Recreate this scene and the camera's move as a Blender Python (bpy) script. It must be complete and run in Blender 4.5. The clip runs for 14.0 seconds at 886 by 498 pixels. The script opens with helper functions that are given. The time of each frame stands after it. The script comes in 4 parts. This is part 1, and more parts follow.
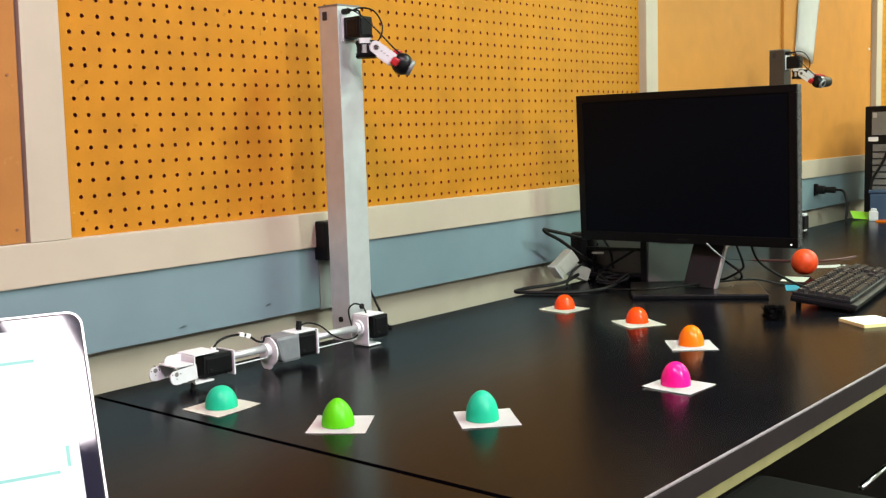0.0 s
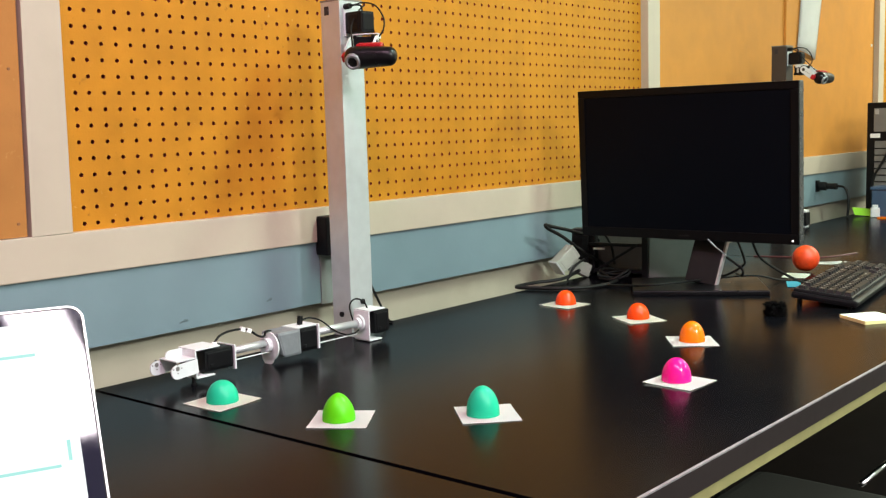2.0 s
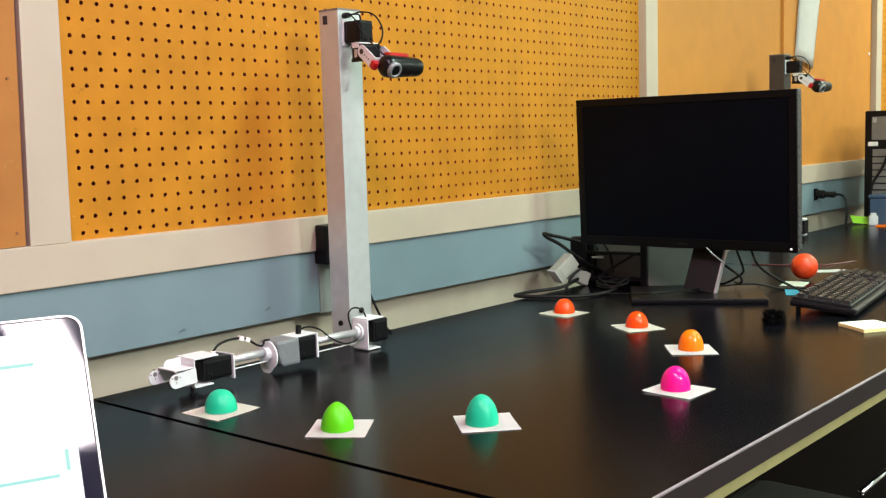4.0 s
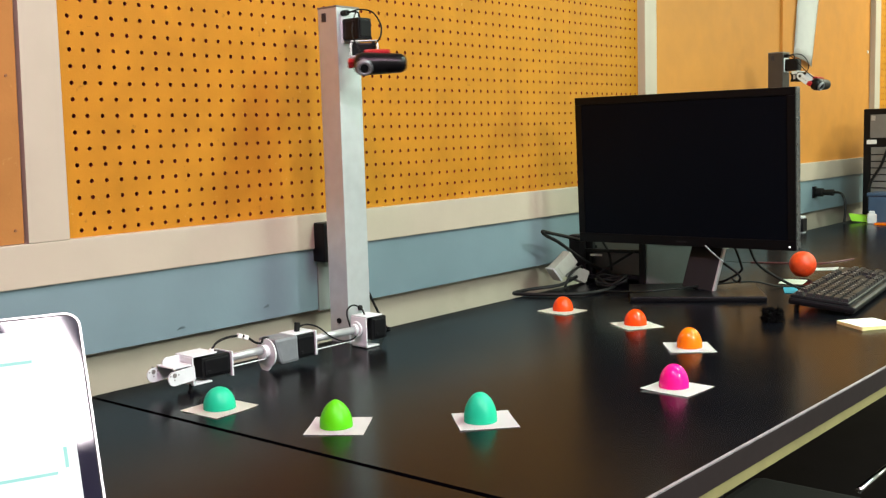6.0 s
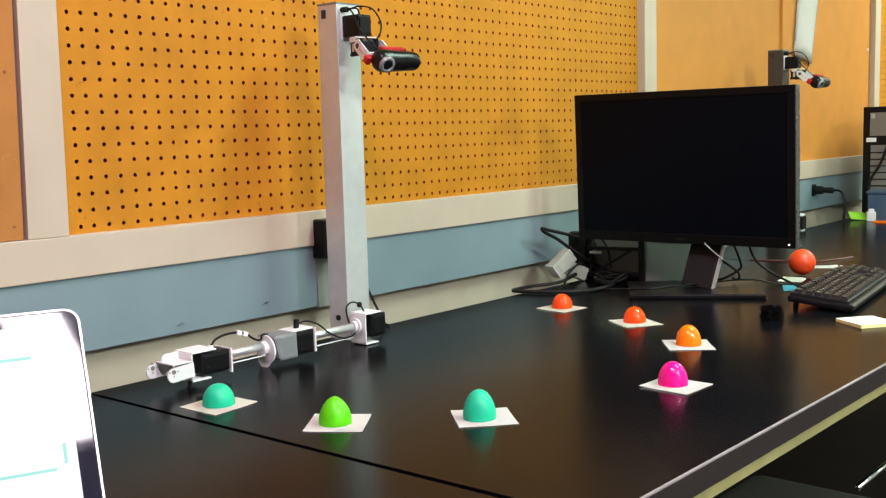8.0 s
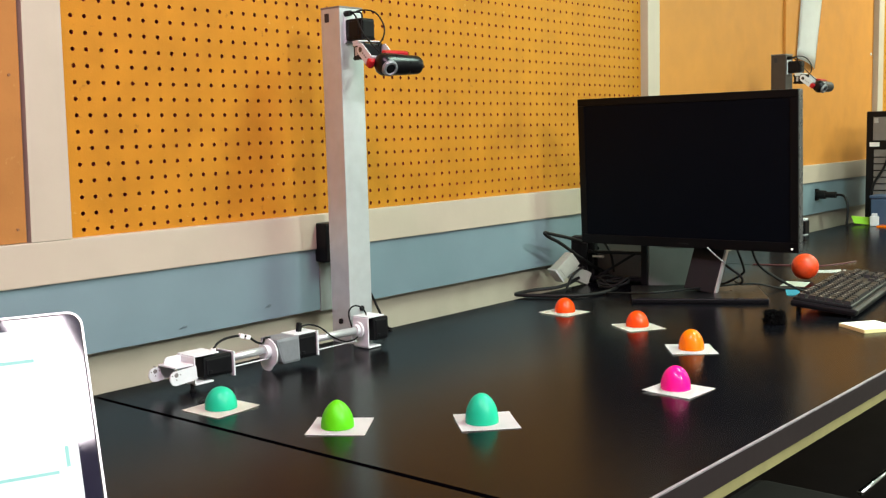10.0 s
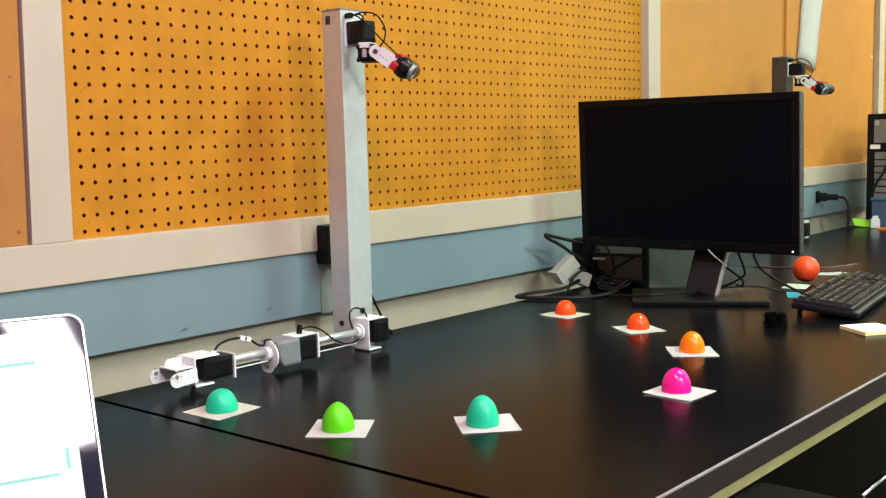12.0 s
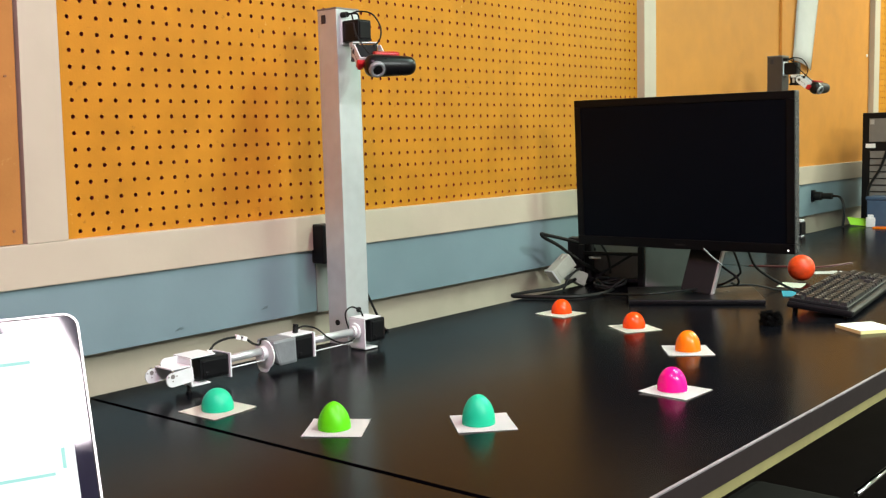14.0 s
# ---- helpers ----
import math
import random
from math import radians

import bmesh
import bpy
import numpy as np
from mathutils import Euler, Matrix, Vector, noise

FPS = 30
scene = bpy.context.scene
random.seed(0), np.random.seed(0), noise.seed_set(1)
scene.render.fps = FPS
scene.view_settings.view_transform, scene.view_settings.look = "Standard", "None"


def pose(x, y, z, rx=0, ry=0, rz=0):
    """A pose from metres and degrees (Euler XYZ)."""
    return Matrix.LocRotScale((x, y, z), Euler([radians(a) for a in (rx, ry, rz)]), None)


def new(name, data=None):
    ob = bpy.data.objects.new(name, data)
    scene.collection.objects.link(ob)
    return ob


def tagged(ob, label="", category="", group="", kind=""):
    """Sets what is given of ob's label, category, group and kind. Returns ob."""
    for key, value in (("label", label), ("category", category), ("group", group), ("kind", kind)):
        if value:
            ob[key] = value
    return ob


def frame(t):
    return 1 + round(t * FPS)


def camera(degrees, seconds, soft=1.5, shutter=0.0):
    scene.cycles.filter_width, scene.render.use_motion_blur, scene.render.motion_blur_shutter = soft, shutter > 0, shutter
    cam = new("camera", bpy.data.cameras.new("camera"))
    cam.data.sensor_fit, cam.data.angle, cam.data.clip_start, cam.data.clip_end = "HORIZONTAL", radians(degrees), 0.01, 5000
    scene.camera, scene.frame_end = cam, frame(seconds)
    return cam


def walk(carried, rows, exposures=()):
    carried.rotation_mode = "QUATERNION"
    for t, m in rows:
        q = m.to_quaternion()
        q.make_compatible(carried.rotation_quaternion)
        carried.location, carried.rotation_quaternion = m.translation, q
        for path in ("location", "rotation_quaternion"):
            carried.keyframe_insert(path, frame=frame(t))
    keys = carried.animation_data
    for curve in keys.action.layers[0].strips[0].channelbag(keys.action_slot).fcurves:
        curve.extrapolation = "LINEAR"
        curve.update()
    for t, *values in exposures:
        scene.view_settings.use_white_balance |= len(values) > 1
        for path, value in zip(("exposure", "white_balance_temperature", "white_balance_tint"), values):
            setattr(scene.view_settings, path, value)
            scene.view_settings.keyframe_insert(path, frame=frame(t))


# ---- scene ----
cam = camera(47.07, 14.0, soft=1.3, shutter=0.5)
EYE = (-0.851, -1.4685, 1.1083)
# time, yaw, pitch, roll of the hand-held camera
TURNS = [
    (0, -49.066, -6.479, 1.831), (0.5, -48.96, -6.556, 1.802), (1, -48.879, -6.554, 1.767), (1.5, -48.822, -6.626, 1.72), (2, -48.979, -6.74, 1.672),
    (2.5, -49.17, -6.744, 1.72), (3, -49.032, -6.271, 1.735), (3.2, -49.02, -6.25, 1.73), (4.2, -49.08, -6.25, 1.75), (5.5, -49.159, -6.219, 1.745),
    (6, -49.135, -6.385, 1.698), (6.5, -48.973, -6.301, 1.634), (7, -48.963, -6.348, 1.628), (7.5, -49.063, -6.4, 1.617), (8, -49.157, -6.55, 1.581),
    (8.3, -49.13, -6.55, 1.52), (9.3, -49.06, -6.42, 1.49), (10.5, -48.973, -6.301, 1.478), (11, -49.203, -6.344, 1.484), (11.5, -49.073, -6.25, 1.513),
    (12, -48.948, -6.212, 1.453), (12.5, -49.043, -6.322, 1.428), (13, -49.092, -6.278, 1.445), (13.5, -49.283, -6.291, 1.466), (14, -49.179, -6.267, 1.472)]
walk(cam, [(t, pose(*EYE, 90 + p, r, y)) for t, y, p, r in TURNS])

# ---- light: ceiling fluorescents, closed room ----
world = bpy.data.worlds.new("world")
scene.world = world
world.use_nodes = True
world.node_tree.nodes["Background"].inputs[0].default_value = (0.5, 0.55, 0.6, 1)
world.node_tree.nodes["Background"].inputs[1].default_value = 0.05
# x, y, watts, tint, width of the fitting's diffuser: tints imitate the view's pink-to-green colour drift
# the pink fourth lamp is added to redden the left of the wall
LIGHTS = [(1.2, -1.5, 40, (0.70, 1.0, 0.82), 0.3), (0.0, -3.9, 130, (0.92, 1.0, 0.97), 0.3), (4.2, -1.25, 56, (0.90, 1.0, 0.80), 0.3), (-0.75, -1.25, 28, (1.0, 0.55, 0.75), 0.3),
          # last one: unseen narrow lamp added to give the laptop glass its bright reflection
          (3.7, -3.4, 50, (0.84, 1.0, 0.84), 0.3), (-0.865, -2.7, 24, (1.0, 0.88, 0.95), 0.155)]
CEILING = 2.7
for lx, ly, watts, tint, wide in LIGHTS:
    d = bpy.data.lights.new("tube_light", "AREA")
    d.shape, d.size, d.size_y, d.energy, d.color = "RECTANGLE", wide, 1.2, watts, tint
    o = new("tube_light", d)
    o.matrix_world = pose(lx, ly, CEILING - 0.1)
scene.view_settings.exposure = 0.5


# ---- materials ----
def material(name, color, rough=0.5, metal=0.0, var=0.12, scale=30.0, bump=0.0, bscale=200.0, coat=0.0, emit=0.0, spec=0.5, stain=0.0, fleck=0.0):
    """Principled surface with colour variation at two scales and a fine bump."""
    m = bpy.data.materials.new(name)
    m.use_nodes = True
    n, l = m.node_tree.nodes, m.node_tree.links
    b = n["Principled BSDF"]
    b.inputs["Roughness"].default_value = rough
    b.inputs["Metallic"].default_value = metal
    b.inputs["Coat Weight"].default_value = coat
    b.inputs["Specular IOR Level"].default_value = spec
    tc = n.new("ShaderNodeTexCoord")
    n1, n2 = n.new("ShaderNodeTexNoise"), n.new("ShaderNodeTexNoise")
    n1.inputs["Scale"].default_value, n2.inputs["Scale"].default_value = scale, scale * 0.13
    n1.inputs["Detail"].default_value, n2.inputs["Detail"].default_value = 6, 4
    add = n.new("ShaderNodeMath")
    add.operation = "ADD"
    for k in (n1, n2):
        l.new(tc.outputs["Object"], k.inputs["Vector"])
    l.new(n1.outputs["Fac"], add.inputs[0])
    l.new(n2.outputs["Fac"], add.inputs[1])
    ramp = n.new("ShaderNodeMapRange")
    ramp.inputs["From Min"].default_value, ramp.inputs["From Max"].default_value = 0.7, 1.3
    ramp.inputs["To Min"].default_value, ramp.inputs["To Max"].default_value = 1 - var, 1 + var
    l.new(add.outputs[0], ramp.inputs["Value"])
    mul = n.new("ShaderNodeMix")
    mul.data_type, mul.blend_type = "RGBA", "MULTIPLY"
    mul.inputs["Factor"].default_value = 1.0
    mul.inputs["A"].default_value = (*color, 1)
    comb = n.new("ShaderNodeCombineColor")
    for i in range(3):
        l.new(ramp.outputs[0], comb.inputs[i])
    l.new(comb.outputs[0], mul.inputs["B"])
    last = mul.outputs["Result"]
    if stain:
        s = n.new("ShaderNodeTexNoise")
        s.inputs["Scale"].default_value, s.inputs["Detail"].default_value = 5.0, 8
        l.new(tc.outputs["Object"], s.inputs["Vector"])
        sr = n.new("ShaderNodeMapRange")
        sr.inputs["From Min"].default_value, sr.inputs["From Max"].default_value = 0.58, 0.72
        sr.inputs["To Min"].default_value, sr.inputs["To Max"].default_value = 0.0, stain
        l.new(s.outputs["Fac"], sr.inputs["Value"])
        mx = n.new("ShaderNodeMix")
        mx.data_type = "RGBA"
        mx.inputs["B"].default_value = (color[0] * 0.5, color[1] * 0.45, color[2] * 0.4, 1)
        l.new(sr.outputs[0], mx.inputs["Factor"])
        l.new(last, mx.inputs["A"])
        last = mx.outputs["Result"]
    if fleck:
        s = n.new("ShaderNodeTexNoise")
        s.inputs["Scale"].default_value, s.inputs["Detail"].default_value, s.inputs["Roughness"].default_value = 42.0, 5, 0.7
        l.new(tc.outputs["Object"], s.inputs["Vector"])
        for lo, hi, tone in ((0.63, 0.72, (0.16, 0.06, 0.012, 1)), (0.36, 0.29, (0.62, 0.36, 0.12, 1))):
            sr = n.new("ShaderNodeMapRange")
            sr.inputs["From Min"].default_value, sr.inputs["From Max"].default_value = lo, hi
            sr.inputs["To Min"].default_value, sr.inputs["To Max"].default_value = 0.0, fleck
            l.new(s.outputs["Fac"], sr.inputs["Value"])
            mx = n.new("ShaderNodeMix")
            mx.data_type = "RGBA"
            mx.inputs["B"].default_value = tone
            l.new(sr.outputs[0], mx.inputs["Factor"])
            l.new(last, mx.inputs["A"])
            last = mx.outputs["Result"]
    l.new(last, b.inputs["Base Color"])
    rv = n.new("ShaderNodeMapRange")
    rv.inputs["To Min"].default_value, rv.inputs["To Max"].default_value = max(rough - 0.07, 0.02), min(rough + 0.07, 1)
    l.new(n1.outputs["Fac"], rv.inputs["Value"])
    l.new(rv.outputs[0], b.inputs["Roughness"])
    if bump:
        n3, bp = n.new("ShaderNodeTexNoise"), n.new("ShaderNodeBump")
        n3.inputs["Scale"].default_value = bscale
        bp.inputs["Strength"].default_value, bp.inputs["Distance"].default_value = bump, 0.002
        l.new(tc.outputs["Object"], n3.inputs["Vector"])
        l.new(n3.outputs["Fac"], bp.inputs["Height"])
        l.new(bp.outputs[0], b.inputs["Normal"])
    if emit:
        l.remove(b.inputs["Base Color"].links[0])
        b.inputs["Base Color"].default_value = (0.02, 0.02, 0.02, 1)
        b.inputs["Emission Color"].default_value = (*color, 1)
        b.inputs["Emission Strength"].default_value = emit
    return m


M_PEG = material("tan_hardboard", (0.47, 0.190, 0.013), 0.6, spec=0.15, var=0.16, scale=14, bump=0.15, bscale=300, stain=0.4, fleck=0.55)
M_NEARPANEL = material("darker_tan_fibreboard", (0.40, 0.17, 0.045), 0.65, spec=0.15, var=0.12, scale=12, bump=0.1, stain=0.25, fleck=0.25)
M_PANEL = material("tan_fibreboard", (0.54, 0.225, 0.043), 0.6, spec=0.2, var=0.1, scale=12, bump=0.1, stain=0.2)
M_TRIM = material("cream_paint", (0.49, 0.415, 0.325), 0.45, var=0.07, scale=10, bump=0.12, bscale=60, stain=0.15)
M_BLUE = material("blue_grey_paint", (0.172, 0.246, 0.275), 0.45, var=0.07, scale=8, bump=0.1, bscale=80, stain=0.15)
M_CREAM = material("old_cream_wall", (0.42, 0.38, 0.29), 0.6, var=0.1, scale=8, bump=0.15, bscale=80, stain=0.3)
# dark red-brown that carries the shade inside the pegboard holes
M_HOLESHADE = material("red_brown_hole_shade", (0.26, 0.022, 0.014), 0.8, var=0.2, scale=20)
M_WALL = material("beige_wall", (0.32, 0.30, 0.27), 0.8, var=0.05, scale=5, bump=0.1)
M_CEIL = material("white_ceiling", (0.62, 0.61, 0.59), 0.9, var=0.04, scale=8, bump=0.1)
M_FLOOR = material("dark_floor_tile", (0.009, 0.006, 0.0055), 0.75, spec=0.12, var=0.2, scale=6, bump=0.05)
M_TABLE = material("black_laminate", (0.0032, 0.0033, 0.0046), 0.23, var=0.15, scale=3, bump=0.0, spec=0.08)
M_EDGE = material("dark_grey_edging", (0.024, 0.018, 0.018), 0.4, spec=0.25, var=0.12, scale=60)
M_EDGELINE = material("pale_edge_grey", (0.24, 0.22, 0.23), 0.45, var=0.25, scale=40)
M_PLY = material("pale_wood_core", (0.27, 0.24, 0.10), 0.6, var=0.15, scale=40)
M_ALU = material("brushed_aluminium", (0.56, 0.60, 0.60), 0.45, metal=0.5, var=0.08, scale=40, bump=0.06, bscale=120)
M_DARKALU = material("dark_anodised_aluminium", (0.06, 0.05, 0.045), 0.45, metal=0.4, var=0.1, scale=40)
M_WHITEPL = material("white_bracket_enamel", (0.69, 0.72, 0.73), 0.4, var=0.06, scale=60)
M_TUBE = material("satin_steel", (0.62, 0.64, 0.65), 0.38, metal=0.6, var=0.06, scale=60)
M_CHROME = material("polished_steel", (0.78, 0.78, 0.78), 0.18, metal=1.0, var=0.05, scale=60)
M_GREYTAPE = material("silver_tape", (0.21, 0.225, 0.24), 0.4, metal=0.25, var=0.12, scale=60, bump=0.3, bscale=90)
M_BLACK = material("black_plastic", (0.005, 0.005, 0.006), 0.4, var=0.15, scale=80, bump=0.05, spec=0.18)
M_GLOSSBLACK = material("glossy_black_plastic", (0.004, 0.004, 0.005), 0.3, spec=0.3, var=0.1, scale=60)
M_RUBBER = material("black_rubber", (0.006, 0.006, 0.006), 0.55, var=0.15, scale=80, spec=0.22)
M_SCREEN = material("matt_black_screen", (0.0014, 0.0026, 0.0050), 0.45, var=0.08, scale=20, spec=0.07)
M_RED = material("red_plastic", (0.42, 0.008, 0.014), 0.35, var=0.08, scale=60)
M_PAPER = material("white_paper", (0.88, 0.87, 0.85), 0.8, var=0.03, scale=30)
M_YELLOWPAPER = material("pale_yellow_paper", (0.93, 0.93, 0.82), 0.8, var=0.03, scale=30)
M_PADYELLOW = material("yellow_pad_paper", (0.88, 0.80, 0.36), 0.8, var=0.05, scale=200)
M_GREENPAPER = material("lime_paper", (0.35, 0.8, 0.05), 0.8, var=0.03, scale=30)
M_CYANPAPER = material("cyan_paper", (0.08, 0.5, 0.7), 0.8, var=0.03, scale=30)
M_TEAL = material("teal_plastic", (0.008, 0.47, 0.26), 0.42, var=0.04, scale=30, coat=0.0, spec=0.35)
M_GREEN = material("green_plastic", (0.09, 0.56, 0.002), 0.42, var=0.04, scale=30, coat=0.0, spec=0.35)
M_PINK = material("pink_plastic", (0.80, 0.003, 0.23), 0.2, var=0.04, scale=30, coat=0.2, spec=0.35)
M_ORANGE = material("orange_plastic", (0.9, 0.19, 0.002), 0.2, var=0.04, scale=30, coat=0.2, spec=0.35)
M_REDORANGE = material("red_orange_plastic", (0.88, 0.065, 0.003), 0.22, var=0.04, scale=30, coat=0.2, spec=0.35)
M_FOAM = material("orange_ball_skin", (0.78, 0.058, 0.008), 0.45, var=0.18, scale=90, bump=0.1)
M_BEIGE = material("beige_connector_plastic", (0.33, 0.34, 0.29), 0.5, var=0.08, scale=60)
M_SILVERPL = material("silver_plastic", (0.45, 0.45, 0.45), 0.35, metal=0.3, var=0.06, scale=60)
M_RING = material("worn_silver_ring", (0.24, 0.25, 0.26), 0.4, metal=0.3, var=0.3, scale=300)
M_BOXGREY = material("pale_grey_plastic", (0.15, 0.16, 0.15), 0.5, var=0.08, scale=30)
M_GREYPL = material("grey_steel_sheet", (0.2, 0.19, 0.18), 0.45, metal=0.2, var=0.1, scale=40)
M_BLUEBOX = material("navy_plastic", (0.05, 0.09, 0.16), 0.45, var=0.1, scale=40)
M_WHITEGLOW = material("screen_white_page", (0.93, 1.0, 1.0), 0.4, var=0.0, emit=0.75)
M_TEALGLOW = material("screen_teal_line", (0.3, 0.8, 0.72), 0.4, var=0.0, emit=0.62)
M_LEDGLOW = material("power_lamp", (1.0, 0.95, 0.85), 0.4, var=0.0, emit=1.5)
M_TUBEGLOW = material("lamp_diffuser", (1.0, 0.97, 0.92), 0.4, var=0.0, emit=2.5)
M_COVER = material("pale_grey_green_paint", (0.21, 0.24, 0.22), 0.5, var=0.08, scale=20, bump=0.1, bscale=80, stain=0.2)
M_OLDNAIL = material("painted_nail_head", (0.22, 0.085, 0.03), 0.5, var=0.1, scale=200)
M_SCUFF = material("grey_rub_mark", (0.13, 0.185, 0.205), 0.6, var=0.3, scale=300)
M_INK = material("dark_print", (0.02, 0.02, 0.025), 0.6, var=0.05)
M_KEY = material("dark_key_plastic", (0.010, 0.0095, 0.010), 0.42, spec=0.32, var=0.2, scale=60)
M_LEGEND = material("pale_print", (0.6, 0.6, 0.58), 0.5, var=0.05)
M_FUZZ = material("black_bristles", (0.003, 0.003, 0.003), 0.9, var=0.2, scale=200, spec=0.05)
M_OLIVE = material("olive_fabric", (0.016, 0.016, 0.010), 0.9, var=0.2, scale=60, bump=0.3)
M_REDSTREAK = material("red_reflection_streak", (0.085, 0.012, 0.015), 0.4, var=0.2, scale=40)

M_LIDRIM = material("pale_aluminium", (0.8, 0.8, 0.8), 0.35, metal=0.3, var=0.03, scale=60)
M_GLASSBLACK = material("black_screen_glass", (0.012, 0.012, 0.024), 0.0, var=0.05, scale=30, spec=0.5)
M_SIDE = material("charcoal_plastic", (0.04, 0.04, 0.042), 0.28, var=0.08, scale=60)
M_BEZEL = material("black_bezel_plastic", (0.003, 0.003, 0.0035), 0.36, var=0.1, scale=60, spec=0.15)
M_NECK = material("gunmetal_plastic", (0.012, 0.012, 0.013), 0.4, spec=0.2, var=0.08, scale=60)


# ---- mesh helpers ----
def thing(name, m, label, category, group="", kind=""):
    """An Empty at a thing's base."""
    o = new(name)
    o.matrix_basis = m
    return tagged(o, label, category, group, kind)


def part(name, bm, mat, parent=None, label="", smooth=False, m=None):
    me = bpy.data.meshes.new(name)
    bm.normal_update()
    bm.to_mesh(me)
    bm.free()
    me.materials.append(mat)
    if smooth:
        for p in me.polygons:
            p.use_smooth = True
    o = new(name, me)
    if parent:
        o.parent = parent
    if m is not None:
        o.matrix_basis = m
    if label:
        o["label"] = label
    return o


def box(sx, sy, sz, m=None, bevel=0.0, seg=2, bm=None):
    """A box of that size centred on the origin of m, with rounded edges."""
    bm = bm or bmesh.new()
    r = bmesh.ops.create_cube(bm, size=1, matrix=(m or Matrix()) @ Matrix.Diagonal((sx, sy, sz, 1)))
    if bevel:
        es = {e for v in r["verts"] for e in v.link_edges}
        bmesh.ops.bevel(bm, geom=list(es), offset=bevel, segments=seg, affect="EDGES", profile=0.6)
    return bm


def span(x0, x1, y0, y1, z0, z1, bevel=0.0, bm=None):
    return box(x1 - x0, y1 - y0, z1 - z0, pose((x0 + x1) / 2, (y0 + y1) / 2, (z0 + z1) / 2), bevel, bm=bm)


def cyl(r, h, m=None, seg=24, bm=None, r2=None, bevel=0.0):
    """A cylinder along local z, centred."""
    bm = bm or bmesh.new()
    q = bmesh.ops.create_cone(bm, cap_ends=True, segments=seg, radius1=r, radius2=r if r2 is None else r2, depth=h, matrix=m or Matrix())
    if bevel:
        es = [e for e in {e for v in q["verts"] for e in v.link_edges} if any(len(f.verts) > 4 for f in e.link_faces)]
        bmesh.ops.bevel(bm, geom=es, offset=bevel, segments=3, affect="EDGES", profile=0.5)
    return bm


def lathe(profile, seg=40, m=None, bm=None):
    """A surface of revolution about z from (r, z) pairs."""
    bm = bm or bmesh.new()
    m = m or Matrix()
    rings = []
    for r, z in profile:
        rings.append([bm.verts.new(m @ Vector((r * math.cos(2 * math.pi * i / seg), r * math.sin(2 * math.pi * i / seg), z))) for i in range(seg)] if r > 1e-6 else [bm.verts.new(m @ Vector((0, 0, z)))])
    for a, b in zip(rings, rings[1:]):
        for i in range(seg):
            j = (i + 1) % seg
            vs = [a[i % len(a)], a[j % len(a)], b[j % len(b)], b[i % len(b)]]
            vs = list(dict.fromkeys(vs))
            if len(vs) > 2:
                bm.faces.new(vs)
    return bm


def smooth_path(pts, n=8):
    """Points of a smooth curve through pts."""
    p = [Vector(v) for v in pts]
    p = [2 * p[0] - p[1]] + p + [2 * p[-1] - p[-2]]
    out = []
    for i in range(1, len(p) - 2):
        for k in range(n):
            t = k / n
            a, b, c, d = p[i - 1:i + 3]
            out.append(0.5 * (2 * b + (c - a) * t + (2 * a - 5 * b + 4 * c - d) * t * t + (3 * b - a - 3 * c + d) * t ** 3))
    return out + [p[-2]]


def cable(pts, r, seg=8, n=8, bm=None):
    """A round cable along a smooth curve."""
    bm = bm or bmesh.new()
    path = smooth_path(pts, n)
    rings, side = [], Vector((0.3, 0.2, 1)).normalized()
    for i, p in enumerate(path):
        d = (path[min(i + 1, len(path) - 1)] - path[max(i - 1, 0)]).normalized()
        side = (side - d * side.dot(d)).normalized()
        up = d.cross(side)
        rings.append([bm.verts.new(p + r * (side * math.cos(2 * math.pi * k / seg) + up * math.sin(2 * math.pi * k / seg))) for k in range(seg)])
    for a, b in zip(rings, rings[1:]):
        for k in range(seg):
            bm.faces.new((a[k], a[(k + 1) % seg], b[(k + 1) % seg], b[k]))
    bm.faces.new(rings[0][::-1])
    bm.faces.new(rings[-1])
    return bm


def prism(outline, z0, z1, m=None, bm=None):
    """An upright block: its outline in the xy plane, taken anticlockwise, from z0 to z1."""
    bm = bm or bmesh.new()
    m = m or Matrix()
    a = [bm.verts.new(m @ Vector((x, y, z0))) for x, y in outline]
    b = [bm.verts.new(m @ Vector((x, y, z1))) for x, y in outline]
    bm.faces.new(a[::-1])
    bm.faces.new(b)
    for i in range(len(outline)):
        j = (i + 1) % len(outline)
        bm.faces.new((a[i], a[j], b[j], b[i]))
    return bm


def tab(w, length, t, m=None, bm=None, seg=12):
    """A flat tab in the xz plane with a rounded end: width w, running to +x."""
    bm = bm or bmesh.new()
    m = m or Matrix()
    r = w / 2
    out = [(0, -r), (length - r, -r)] + [(length - r + r * math.sin(math.pi * k / seg), -r * math.cos(math.pi * k / seg)) for k in range(1, seg)] + [(length - r, r), (0, r)]
    a = [bm.verts.new(m @ Vector((x, -t / 2, z))) for x, z in out]
    b = [bm.verts.new(m @ Vector((x, t / 2, z))) for x, z in out]
    bm.faces.new(a)
    bm.faces.new(b[::-1])
    for i in range(len(out)):
        j = (i + 1) % len(out)
        bm.faces.new((a[j], a[i], b[i], b[j]))
    return bm


# ---- the room ----
def structure(name, bm, mat, label, category, parent=None):
    return tagged(part(name, bm, mat, parent), label, category, "", "structure")


